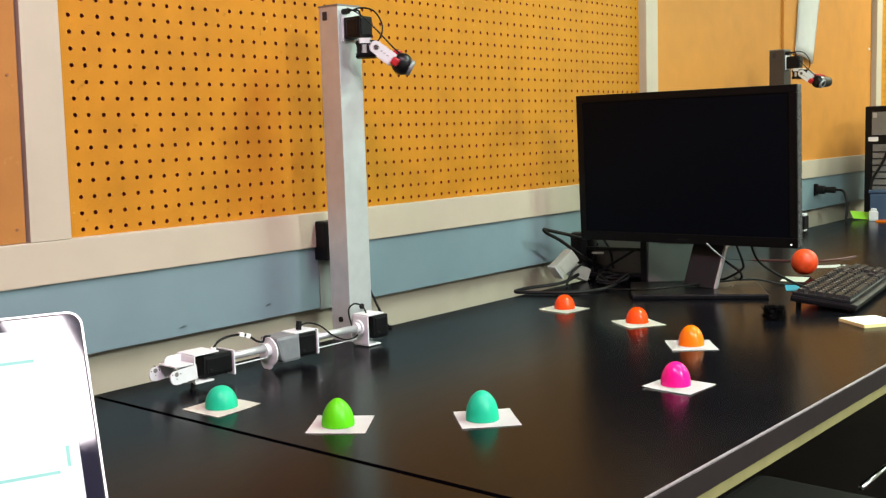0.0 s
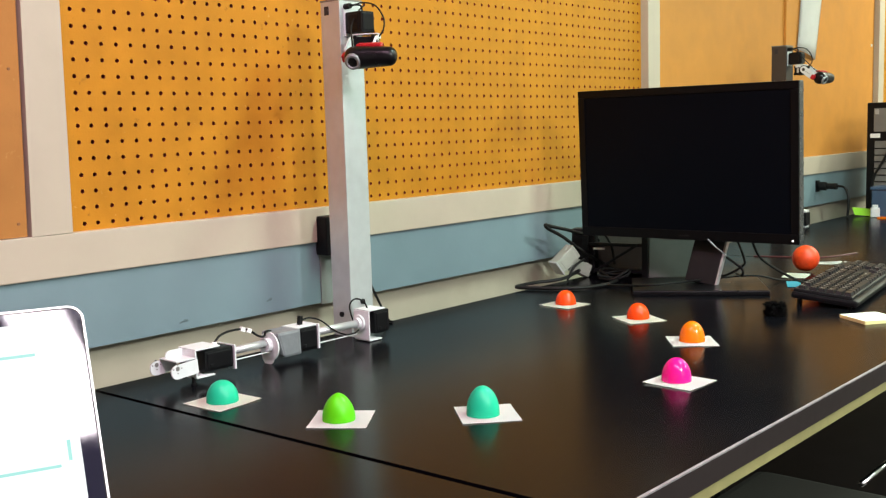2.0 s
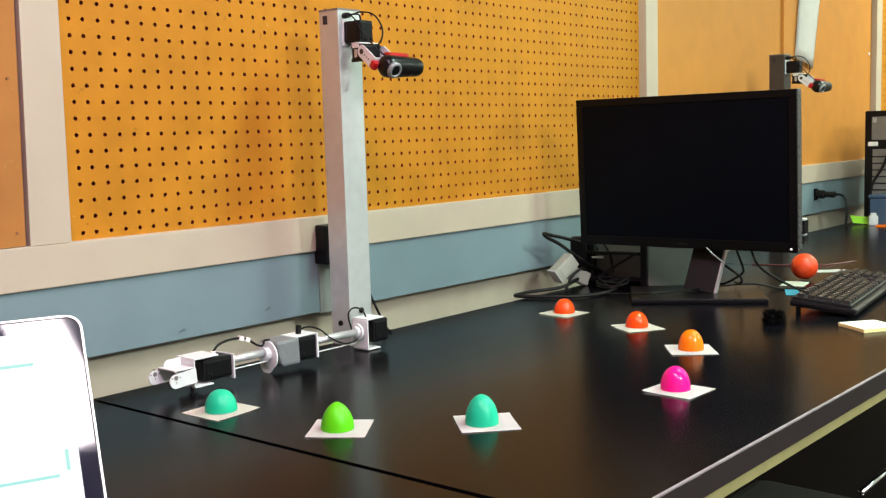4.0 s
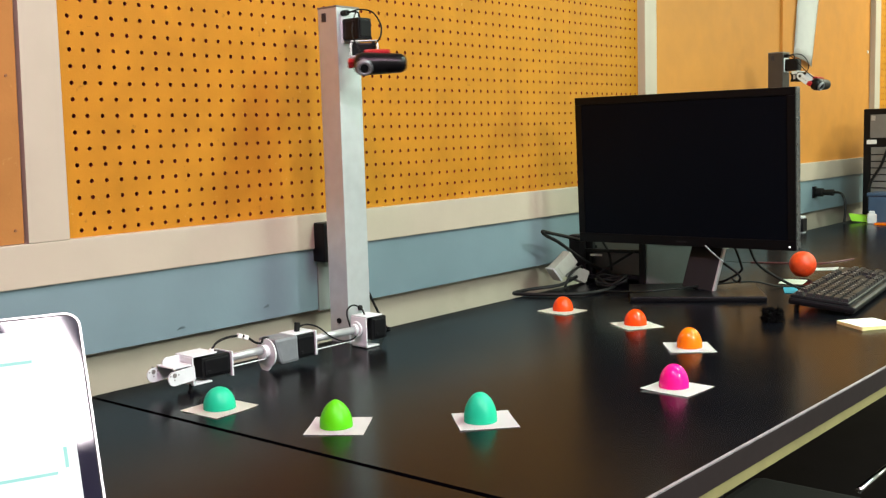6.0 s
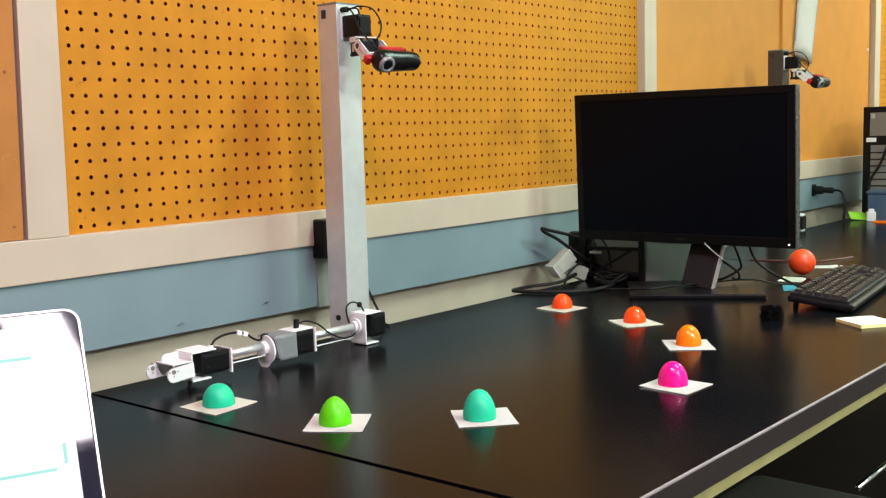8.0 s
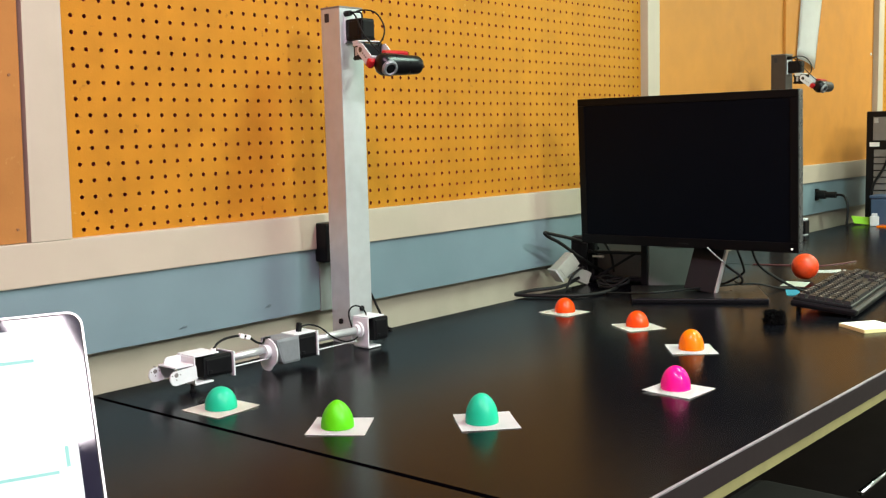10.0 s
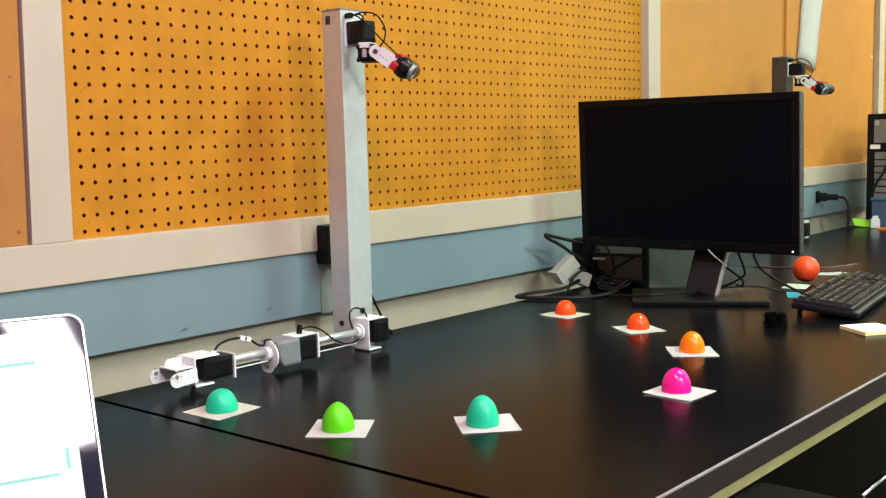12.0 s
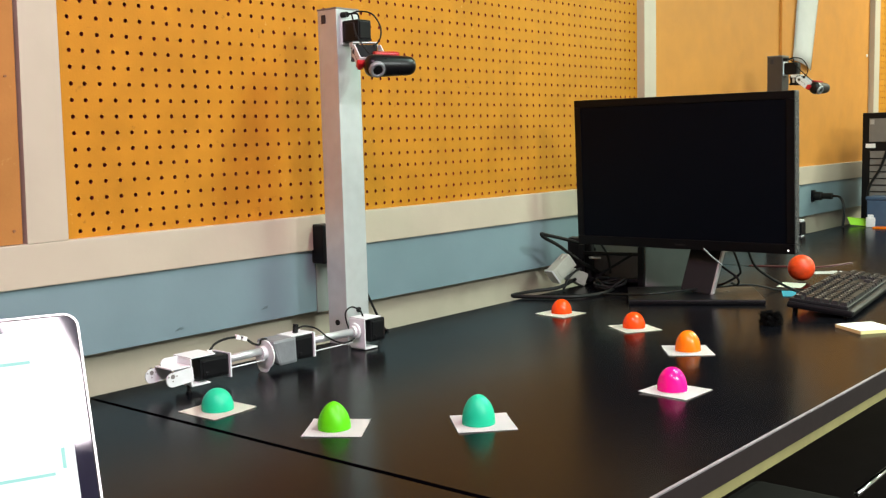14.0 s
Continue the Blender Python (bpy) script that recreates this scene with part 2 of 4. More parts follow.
X0, X1, Y0 = -2.6, 4.6, -5.0
TABLE = 0.74
structure("floor", span(X0 - 0.1, X1 + 0.1, Y0 - 0.1, 0.2, -0.1, 0), M_FLOOR, "dark resilient floor under the tables", "floor")
structure("ceiling", span(X0 - 0.1, X1 + 0.1, Y0 - 0.1, 0.2, CEILING, CEILING + 0.1), M_CEIL, "plain white ceiling", "ceiling")
structure("wall_west", span(X0 - 0.1, X0, Y0, 0.02, 0, CEILING), M_WALL, "plain beige wall", "wall")
structure("wall_east", span(X1, X1 + 0.1, Y0, 0.02, 0, CEILING), M_WALL, "plain beige wall", "wall")
structure("wall_south", span(X0, X1, Y0 - 0.1, Y0, 0, CEILING), M_WALL, "plain beige wall", "wall")
structure("wall_north", span(X0, X1, 0.02, 0.14, 0, CEILING), M_HOLESHADE, "red-brown wall face behind the boards", "wall")
structure("wall_lower", span(X0, X1, 0.014, 0.02, 0, 0.79), M_CREAM, "old cream wall face below the blue band", "wall")
wall_band = structure("wall_band", span(X0, X1, -0.01, 0.02, 0.7815, 0.9), M_BLUE, "blue-grey painted band below the rail", "wall band")
structure("wall_rail", span(X0, X1, -0.016, 0.02, 0.9, 0.966, 0.002), M_TRIM, "cream painted wooden rail along the wall", "trim")
PANEL_TOP = 1.9
structure("wall_upper", span(X0, X1, -0.01, 0.02, PANEL_TOP, CEILING), M_WALL, "plain beige wall above the boards", "wall")


def pegboard(name, x0, x1, z0, z1, cols, rows, r, label):
    """A hardboard sheet at y = 0 with a round hole through it at every column and row."""
    seg, t = 8, 0.0032
    xs = [x0] + [(a + b) / 2 for a, b in zip(cols, cols[1:])] + [x1]
    zs = [z0] + [(a + b) / 2 for a, b in zip(rows, rows[1:])] + [z1]
    verts, faces = [], []
    for i, cx in enumerate(cols):
        for j, cz in enumerate(rows):
            a, b, c, d = xs[i], xs[i + 1], zs[j], zs[j + 1]
            mx, mz = (a + b) / 2, (c + d) / 2
            ring = [(b, mz), (b, d), (mx, d), (a, d), (a, mz), (a, c), (mx, c), (b, c)]
            o = len(verts)
            verts += [(x, 0, z) for x, z in ring]
            for y in (0, t):
                verts += [(cx + r * math.cos(2 * math.pi * k / seg), y, cz + r * math.sin(2 * math.pi * k / seg)) for k in range(seg)]
            for k in range(seg):
                n = (k + 1) % seg
                faces.append((o + k, o + seg + k, o + seg + n, o + n))
                faces.append((o + seg + k, o + 2 * seg + k, o + 2 * seg + n, o + seg + n))
    me = bpy.data.meshes.new(name)
    me.from_pydata(verts, [], faces)
    bm = bmesh.new()
    bm.from_mesh(me)
    bmesh.ops.remove_doubles(bm, verts=bm.verts[:], dist=1e-5)
    bm.to_mesh(me)
    bm.free()
    me.materials.append(M_PEG)
    # hole walls get the darker colour so that the shade in them is painted
    me.materials.append(M_HOLESHADE)
    for p in me.polygons:
        p.material_index = 0 if abs(p.normal.y) > 0.5 else 1
    return tagged(new(name, me), label, "pegboard", "", "structure")


PITCH = 0.0254
# the drilled columns wander by some millimetres along the board
DRIFT = ((0, 3, 11, 16, 24, 29, 31, 37, 42, 46, 49, 53, 57, 61, 66), (-1.5, 0.8, 2.2, 1.5, -1.0, -4.0, -7, -8.4, -8, -5.5, -3.5, 2.5, 2.5, -2.2, -6.5))
row_z = [0.9769 + PITCH * k for k in range(36)]
pegboard("pegboard_panel", -0.056, 1.69, 0.962, PANEL_TOP, [-0.0245] + [PITCH * k + 0.001 * float(np.interp(k, DRIFT[0], DRIFT[1])) for k in range(67)], row_z, 0.0036, "tan pegboard with rows of small round holes")
pegboard("pegboard_panel_far", 3.63, X1, 0.962, PANEL_TOP, [3.645 + PITCH * k for k in range(37)], row_z, 0.0030, "tan pegboard at the far end of the wall")
# the near panel and batten lean a little; a dark gap runs between them
LEAN = math.tan(radians(1.5))
FLAT = Matrix(((1, 0, 0, 0), (0, 0, 1, 0), (0, 1, 0, 0), (0, 0, 0, 1)))
near = prism([(X0, 0.967), (X0, PANEL_TOP), (-0.1245 + LEAN * (PANEL_TOP - 0.967), PANEL_TOP), (-0.1245, 0.967)], -0.012, 0.02, FLAT)
bmesh.ops.recalc_face_normals(near, faces=near.faces[:])
panel_near = structure("wall_panel_near", near, M_NEARPANEL, "plain darker tan fibreboard wall panel", "wall panel")
structure("wall_panel_middle", span(1.74, 2.70, 0.0, 0.02, 0.962, PANEL_TOP), M_PANEL, "plain tan fibreboard wall panel", "wall panel")
panel_far = structure("wall_panel_far", span(2.704, 3.60, -0.002, 0.02, 0.962, PANEL_TOP), M_PANEL, "plain tan fibreboard wall panel", "wall panel")
near = prism([(-0.1195, 0.9665), (-0.1195 + LEAN * (PANEL_TOP - 0.9665), PANEL_TOP), (-0.054 + LEAN * (PANEL_TOP - 0.9665) - 0.012, PANEL_TOP), (-0.054, 0.9665)], -0.0164, 0.02, FLAT)
bmesh.ops.recalc_face_normals(near, faces=near.faces[:])
structure("trim_1", near, M_TRIM, "cream painted upright batten between wall boards", "trim")
for nm, a, b in (("trim_2", 1.686, 1.751), ("trim_3", 3.585, 3.65)):
    structure(nm, span(a, b, -0.024, 0.02, 0.966, PANEL_TOP, 0.002), M_TRIM, "cream painted upright batten between wall boards", "trim")


def ceiling_light(m, wide):
    t = thing("ceiling_light", m, "white fluorescent ceiling light", "ceiling light", "ceiling lights")
    part("housing", box(wide + 0.1, 1.3, 0.06, pose(0, 0, -0.03), 0.006), M_CEIL, t)
    part("diffuser", box(wide, 1.2, 0.012, pose(0, 0, -0.067), 0.003), M_TUBEGLOW, t)
    return t


# a fitting at each lamp, all out of view; the narrow one serves the laptop reflection
for lx, ly, watts, tint, wide in LIGHTS:
    ceiling_light(pose(lx, ly, CEILING), wide)


# small marks on the wall: nail heads, a pale plug and two scuffs
for nx, nz in ((-0.134, 1.213), (-0.137, 0.987)):
    part("nail", cyl(0.0022, 0.002, pose(nx, -0.0126, nz, 90, 0, 0), 10), M_OLDNAIL, panel_near)
part("nail", cyl(0.006, 0.003, pose(3.554, -0.0033, 1.40, 90, 0, 0), 10), M_WHITEPL, panel_far, "pale plug")
for sx, sz, long in ((0.140, 0.794, 0.017), (0.3245, 0.804, 0.013)):
    bm = bmesh.new()
    for k in range(4):
        tab(0.0022 - 0.0003 * k, long * (1 - 0.2 * k), 0.0004, pose(sx - long / 2 + 0.003 * k, -0.0102, sz + 0.0016 * k, 0, -6 + 4 * k, 0), bm)
    part("scuff", bm, M_SCUFF, wall_band, "dark rubbed scuff")


# ---- tables ----
def table(x0, x1, label, slant=(0.0, 0.0), toe=0.0):
    """A lab table; slant: how far each end runs out of square towards the front, toe: how far the front edge strays at the far end."""
    t = thing("lab_table", pose(x0, -0.54, 0), label, "table", "lab tables")
    w, y0, y1 = x1 - x0, -0.43, 0.435

    def front(d0, d1, z0, z1):
        a, b = slant[0], w + slant[1]
        return prism([(a, y0 + d0), (b, y0 + d0 - toe), (b, y0 + d1 - toe), (a, y0 + d1)], z0, z1)

    part("tabletop", prism([(slant[0], y0 + 0.003), (w + slant[1], y0 + 0.003 - toe), (w, y1), (0, y1)], TABLE - 0.0298, TABLE), M_TABLE, t)
    part("edge_band", front(0, 0.003, TABLE - 0.0298, TABLE - 0.0016), M_EDGE, t, "dark grey front edging")
    part("edge_line", front(-0.0006, 0.003, TABLE - 0.0016, TABLE + 0.0003), M_EDGELINE, t, "pale front arris")
    part("core_strip", front(0.004, 0.03, TABLE - 0.0465, TABLE - 0.0298), M_PLY, t, "pale wood strip under the edge")
    for lx in (0.06, w - 0.06):
        for ly in (y0 + 0.1, y1 - 0.06):
            part("leg", span(lx - 0.02, lx + 0.02, ly - 0.02, ly + 0.02, 0, TABLE - 0.0298, 0.003), M_BLACK, t)
    part("apron", span(0.08, w - 0.08, y1 - 0.07, y1 - 0.05, TABLE - 0.12, TABLE - 0.0298), M_BLACK, t)
    return t


table(-0.0855, 1.752, "black laminate lab table with pale front edge", (0.028, 0.0), 0.022)
table(-1.915, -0.0935, "black laminate lab table carrying the laptop", (0.0, 0.0265))
table(1.758, 3.588, "black laminate lab table at the far end")


# ---- eggs on notes ----
def egg_half(name, x, y, mat, dia, height, power, label):
    r = dia / 2
    prof = [(r, 0), (r * 1.0, 0.002)]
    for k in range(1, 25):
        u = k / 24
        a = u * math.pi / 2
        prof.append((r * math.cos(a) ** power, 0.002 + (height - 0.002) * math.sin(a)))
    prof[-1] = (0, height)
    o = part(name, lathe(prof, 48), mat, None, "", True, pose(x, y, TABLE + 0.0012))
    return tagged(o, label, "plastic egg", "egg halves on the table")


def note(x, y, yaw, mat, label, curl=0.002):
    bm = bmesh.new()
    n, s = 8, 0.0762
    vs = [[bm.verts.new((s * (i / n - 0.5), s * (j / n - 0.5), 0.0006 + curl * max(0, (i / n - 0.55)) ** 2 * 3 + 0.3 * curl * (j / n) ** 3)) for j in range(n + 1)] for i in range(n + 1)]
    for i in range(n):
        for j in range(n):
            bm.faces.new((vs[i][j], vs[i + 1][j], vs[i + 1][j + 1], vs[i][j + 1]))
    bmesh.ops.solidify(bm, geom=bm.faces[:], thickness=0.0004)
    o = part("sticky_note", bm, mat, None, "", False, pose(x, y, TABLE + 0.0002, 0, 0, yaw))
    return tagged(o, label, "sticky note", "sticky notes under the eggs")


PALE, WHITE = "pale yellow sticky note lying under an egg half", "white looking sticky note lying under an egg half"
EGGS = [(-0.017, -0.322, M_TEAL, 0.0445, 0.0295, 0.92, "teal rounded plastic egg half", 4, M_YELLOWPAPER, PALE, -0.018, -0.323),
        (0.015, -0.5235, M_GREEN, 0.0425, 0.0350, 1.25, "lime green pointed plastic egg half", 36, M_PAPER, WHITE, 0.017, -0.526),
        (0.141, -0.660, M_TEAL, 0.0430, 0.0375, 1.02, "teal pointed plastic egg half", 49, M_PAPER, WHITE, 0.145, -0.664),
        (0.436, -0.778, M_PINK, 0.0425, 0.0330, 0.95, "shiny pink plastic egg half", 88, M_PAPER, WHITE, 0.433, -0.785),
        (0.690, -0.671, M_ORANGE, 0.0425, 0.0335, 0.95, "shiny orange plastic egg half", 38.5, M_PAPER, WHITE, 0.686, -0.673),
        (0.8195, -0.492, M_REDORANGE, 0.0425, 0.029, 0.92, "red-orange rounded plastic egg half", 59, M_YELLOWPAPER, PALE, 0.813, -0.498),
        (0.877, -0.288, M_REDORANGE, 0.0425, 0.0285, 0.92, "red-orange rounded plastic egg half", 86, M_YELLOWPAPER, PALE, 0.869, -0.292)]
for ex, ey, mat, dia, hgt, pw, lab, yaw, pm, plab, nx, ny in EGGS:
    egg_half("egg_half", ex, ey, mat, dia, hgt, pw, lab)
    note(nx, ny, yaw, pm, plab)


# ---- camera masts ----
def servo(name, parent, m, label=""):
    """A black servo body, with rims at both ends and a pale horn; its axis runs along local z."""
    bm = box(0.036, 0.048, 0.03, m, 0.002)
    box(0.031, 0.043, 0.038, m, 0.0025, bm=bm)
    s = part(name, bm, M_BLACK, parent, label)
    return s


def mast(m, metal, label, head_turn):
    t = thing("camera_mast", m, label, "camera mast", "camera masts")
    top = 1.338 - TABLE
    part("post", span(-0.026, 0.029, -0.024, 0.024, 0, top - 0.003, 0.0012), metal, t)
    part("cap", span(-0.0265, 0.0295, -0.0245, 0.0245, top - 0.003, top), M_GREYPL, t)
    part("badge", span(-0.0268, -0.0261, 0.003, 0.014, top - 0.026, top - 0.011), M_INK, t, "small dark printed sticker")
    part("bolt", cyl(0.005, 0.003, pose(-0.027, 0, 0.040, 0, 90, 0), 12), M_BLACK, t)
    part("bolt", cyl(0.005, 0.003, pose(0.002, -0.0255, 0.062, 90, 0, 0), 12), M_BLACK, t)
    bm = box(0.034, 0.002, 0.045, pose(-0.001, -0.025, top - 0.042), 0.0006, 1)
    part("mount_plate", bm, M_WHITEPL, t, "white servo mounting plate")
    ax, ay = 0.0, -0.063
    bm = box(0.032, 0.040, 0.037, pose(ax, -0.047, top - 0.042), 0.003)
    box(0.028, 0.044, 0.031, pose(ax, -0.047, top - 0.042), 0.003, bm=bm)
    box(0.034, 0.026, 0.029, pose(ax, -0.047, top - 0.042), 0.002, bm=bm)
    part("pan_servo", bm, M_BLACK, t, "black pan servo")
    bm = cable([(-0.012, -0.0255, top - 0.012), (-0.01, -0.04, top - 0.012), (0.0, -0.05, top - 0.013), (0.004, -0.05, top - 0.024)], 0.0016)
    cyl(0.005, 0.014, pose(-0.012, -0.03, top - 0.013, 90, 0, 0), 12, bm)
    part("servo_lead", bm, M_RUBBER, t)
    part("loop_cable", cable([(-0.008, -0.03, top - 0.014), (0.004, -0.05, top - 0.008), (0.014, -0.072, top - 0.014), (0.017, -0.088, top - 0.036), (0.014, -0.09, top - 0.056), (0.008, -0.083, top - 0.070)], 0.0014), M_RUBBER, t)
    bm = box(0.046, 0.022, 0.0022, pose(0, 0, -0.0011), 0.0005, 1)
    for s in (-1, 1):
        box(0.002, 0.018, 0.007, pose(s * 0.022, 0, -0.0055), 0.0005, 1, bm)
    h = part("pan_head", bm, M_WHITEPL, t, "white swivel bracket carrying a webcam")
    h.matrix_basis = pose(ax, ay, top - 0.0625, 0, 0, head_turn)
    # everything below turns with the head; the arm runs out along -y and down
    bm = box(0.040, 0.030, 0.026, pose(0, -0.001, -0.018), 0.003)
    box(0.0415, 0.020, 0.020, pose(0, -0.001, -0.018), 0.002, bm=bm)
    for s in (-1, 1):
        for k in (-1, 1):
            cyl(0.0035, 0.034, pose(s * 0.016, -0.001, -0.018 + k * 0.011, 90, 0, 0), 10, bm)
    part("tilt_servo", bm, M_BLACK, h, "black tilt servo")
    part("servo_plate", box(0.0006, 0.007, 0.014, pose(-0.0212, 0.001, -0.018)), M_SILVERPL, h)
    down = 37.0
    bm = bmesh.new()
    for s in (-1, 1):
        tab(0.0215, 0.046, 0.002, pose(s * 0.0232, -0.047, -0.0375, down, 0, 0) @ pose(0, 0, 0, 0, 0, 90), bm)
    box(0.047, 0.002, 0.020, pose(0, -0.0475, -0.0377, down, 0, 0), 0.0005, 1, bm)
    part("tilt_arm", bm, M_WHITEPL, h, "white sheet-metal arm")
    for s in (-1, 1):
        part("screw", cyl(0.0046, 0.002, pose(s * 0.0246, -0.0195, -0.0168, 0, 90, 0), 16), M_DARKALU, h)
        for k in range(3):
            part("screw", cyl(0.0013, 0.002, pose(s * 0.0246, -0.028 - 0.005 * k, -0.0235 - 0.0038 * k, 0, 90, 0), 8), M_GREYPL, h)
    bm = box(0.050, 0.009, 0.012, pose(-0.001, -0.051, -0.0405, down, 0, 0), 0.003)
    box(0.010, 0.013, 0.014, pose(-0.0235, -0.0505, -0.042, down, 0, 0), 0.003, bm=bm)
    box(0.044, 0.017, 0.008, pose(0.022, -0.056, -0.0245, 12, 0, 0), 0.003, bm=bm)
    part("red_clip", bm, M_RED, h, "red plastic webcam clip")
    # webcam: a rounded bar along x with the lens at one end, looking out and down
    wm = pose(0.0, -0.063, -0.0445, 28, 0, 0)
    prof = []
    for k in range(9):
        u = k / 8 * math.pi / 2
        prof.append((0.0190 * math.sin(u) ** 0.8, -0.004 - 0.015 * math.cos(u)))
    prof += [(0.0191, 0.002), (0.0185, 0.016), (0.0174, 0.034), (0.0166, 0.050)]
    for k in range(1, 9):
        u = k / 8 * math.pi / 2
        prof.append((0.0162 * math.cos(u) ** 0.7 if k < 8 else 0, 0.057 + 0.014 * math.sin(u)))
    prof[0] = (0, prof[0][1])
    part("webcam", lathe(prof, 32, wm @ pose(0, 0, 0, 0, 90, 0)), M_GLOSSBLACK, h, "black bar-shaped webcam", True)
    lm = wm @ pose(-0.001, -0.0163, 0, 90, 0, 0)
    part("lens_ring", lathe([(0.0085, -0.002), (0.0085, 0.0030), (0.0105, 0.0038), (0.0130, 0.003), (0.0142, 0.0), (0.0142, -0.006), (0.0085, -0.006)], 32, lm), M_RING, h, "silver lens ring", True)
    part("lens", lathe([(0.0088, 0.0012), (0.006, 0.0024), (0.0, 0.003)], 24, lm), M_GLOSSBLACK, h, "", True)
    part("webcam_lead", cable([(-0.012, 0.028, 0.052), (-0.016, 0.006, 0.040), (-0.020, -0.022, 0.012), (-0.012, -0.046, -0.014), (-0.006, -0.060, -0.027)], 0.0014), M_RUBBER, h)
    return t, h


near_mast, near_head = mast(pose(0.420, -0.131, TABLE), M_ALU, "square aluminium post with a webcam on a swivelling servo head", 0)
far_mast, far_head = mast(pose(2.340, -0.131, TABLE), M_DARKALU, "dark square post with a webcam on a servo head", -6)



# ---- robot arm lying along the back of the table ----
def robot_arm():
    ay, z0 = -0.195, TABLE
    t = thing("robot_arm", pose(0, ay, z0), "white and black servo robot arm lying on the table", "robot arm")

    def servo_body(name, x0, x1, za, zb, depth=0.036):
        bm = span(x0, x1, -depth / 2, depth / 2, za, zb, 0.003)
        span(x0 + 0.004, x1 - 0.004, -depth / 2 - 0.0015, depth / 2 + 0.0015, za + 0.004, zb - 0.004, 0.002, bm)
        span(x0 + 0.008, x0 + 0.014, -depth / 2 - 0.0025, depth / 2, za + 0.006, za + 0.012, 0.001, bm)
        return part(name, bm, M_BLACK, t, "black servo motor")

    def flange_bracket(name, x0, x1, za, zb, depth, side):
        """Back plate across the arm at x0 or x1, with flanges above and below."""
        xb = x0 if side < 0 else x1
        bm = span(xb - 0.0012, xb + 0.0012, -depth / 2, depth / 2, za, zb, 0.0005)
        span(x0, x1, -depth / 2, depth / 2, zb, zb + 0.0024, 0.0006, bm)
        span(x0, x0 + 0.75 * (x1 - x0), -depth / 2, depth / 2, za - 0.0024, za, 0.0006, bm)
        return part(name, bm, M_WHITEPL, t, "white enamelled bracket")

    # shoulder, beside the post
    flange_bracket("shoulder_bracket", 0.380, 0.420, 0.0040, 0.0545, 0.038, -1)
    servo_body("shoulder_servo", 0.394, 0.431, 0.0125, 0.0530)
    hub = cyl(0.0140, 0.004, pose(0.373, 0, 0.0345, 0, 90, 0), 28, bevel=0.001)
    cyl(0.0095, 0.016, pose(0.373, 0, 0.0345, 0, 90, 0), 24, hub)
    part("shoulder_hub", hub, M_WHITEPL, t, "white round hub")
    part("upper_tube", cyl(0.0066, 0.125, pose(0.314, 0, 0.0345, 0, 91, 0), 24), M_TUBE, t, "satin steel tube", True)
    part("lower_rod", cyl(0.0010, 0.118, pose(0.305, -0.004, 0.0165, 0, 90, 0), 10), M_WHITEPL, t)
    # elbow
    bm = span(0.259, 0.2625, -0.021, 0.021, 0.012, 0.0535, 0.001)
    span(0.214, 0.2605, -0.016, 0.018, 0.051, 0.0535, 0.0008, bm)
    part("elbow_bracket", bm, M_WHITEPL, t, "white enamelled bracket")
    servo_body("elbow_servo", 0.218, 0.259, 0.012, 0.051, 0.038)
    bm = span(0.178, 0.222, -0.0215, 0.0215, 0.0095, 0.0525, 0.005)
    for v in bm.verts:
        v.co.x += 0.30 * (0.031 - v.co.z) * (1 if v.co.x < 0.2 else 0.15) + 0.0012 * math.sin(260 * v.co.z)
    part("taped_joint", bm, M_GREYTAPE, t, "joint wrapped in silver tape")
    bm = cyl(0.0235, 0.0026, pose(0.172, 0, 0.029, 0, 90, 0), 32)
    tab(0.03, 0.03, 0.0026, pose(0.172, 0, 0.028, 0, 0, 90) @ pose(0, 0, 0, 0, 75, 0), bm)
    cyl(0.011, 0.012, pose(0.168, 0, 0.032, 0, 90, 0), 20, bm)
    part("elbow_disc", bm, M_WHITEPL, t, "white round joint plate")
    part("forearm_tube", cyl(0.0062, 0.078, pose(0.128, 0, 0.035, 0, 90, 0), 24), M_TUBE, t, "satin steel tube", True)
    part("lower_rod", cyl(0.0010, 0.075, pose(0.13, -0.004, 0.021, 0, 90, 0), 10), M_WHITEPL, t)
    # wrist
    part("wrist_plate", span(0.0875, 0.0905, -0.021, 0.021, 0.011, 0.049, 0.001), M_WHITEPL, t)
    servo_body("wrist_servo", 0.034, 0.0865, 0.0155, 0.0485, 0.038)
    flange_bracket("wrist_bracket", 0.016, 0.060, 0.0125, 0.0520, 0.044, -1)
    part("wrist_boss", cyl(0.004, 0.0045, pose(0.060, -0.008, 0.0545), 12), M_PAPER, t)
    # fork with drilled, rounded plates
    for y, x, za in ((-0.0225, 0.018, 0.030), (0.0225, 0.012, 0.031)):
        bm = tab(0.021, 0.046, 0.0024, pose(x, y, za, 0, 4, 180))
        f = part("fork_plate", bm, M_WHITEPL, t, "white rounded fork plate")
        part("pivot_hole", cyl(0.0034, 0.0032, pose(x - 0.0355, y, za + 0.0026, 90, 0, 0), 14), M_GREYPL, f)
        for k in range(4):
            a = math.pi / 2 * k
            part("small_hole", cyl(0.0011, 0.0032, pose(x - 0.0355 + 0.0068 * math.cos(a), y, za + 0.0026 + 0.0068 * math.sin(a), 90, 0, 0), 8), M_GREYPL, f)
    bm = tab(0.017, 0.032, 0.0024, pose(0.018, 0.012, 0.045, 0, 0, 180))
    part("upper_tab", bm, M_WHITEPL, t)
    part("cross_plate", span(-0.018, 0.014, -0.0215, 0.0215, 0.041, 0.0432, 0.0005), M_WHITEPL, t)
    bm = cyl(0.003, 0.012, pose(0.017, -0.012, 0.006), 12)
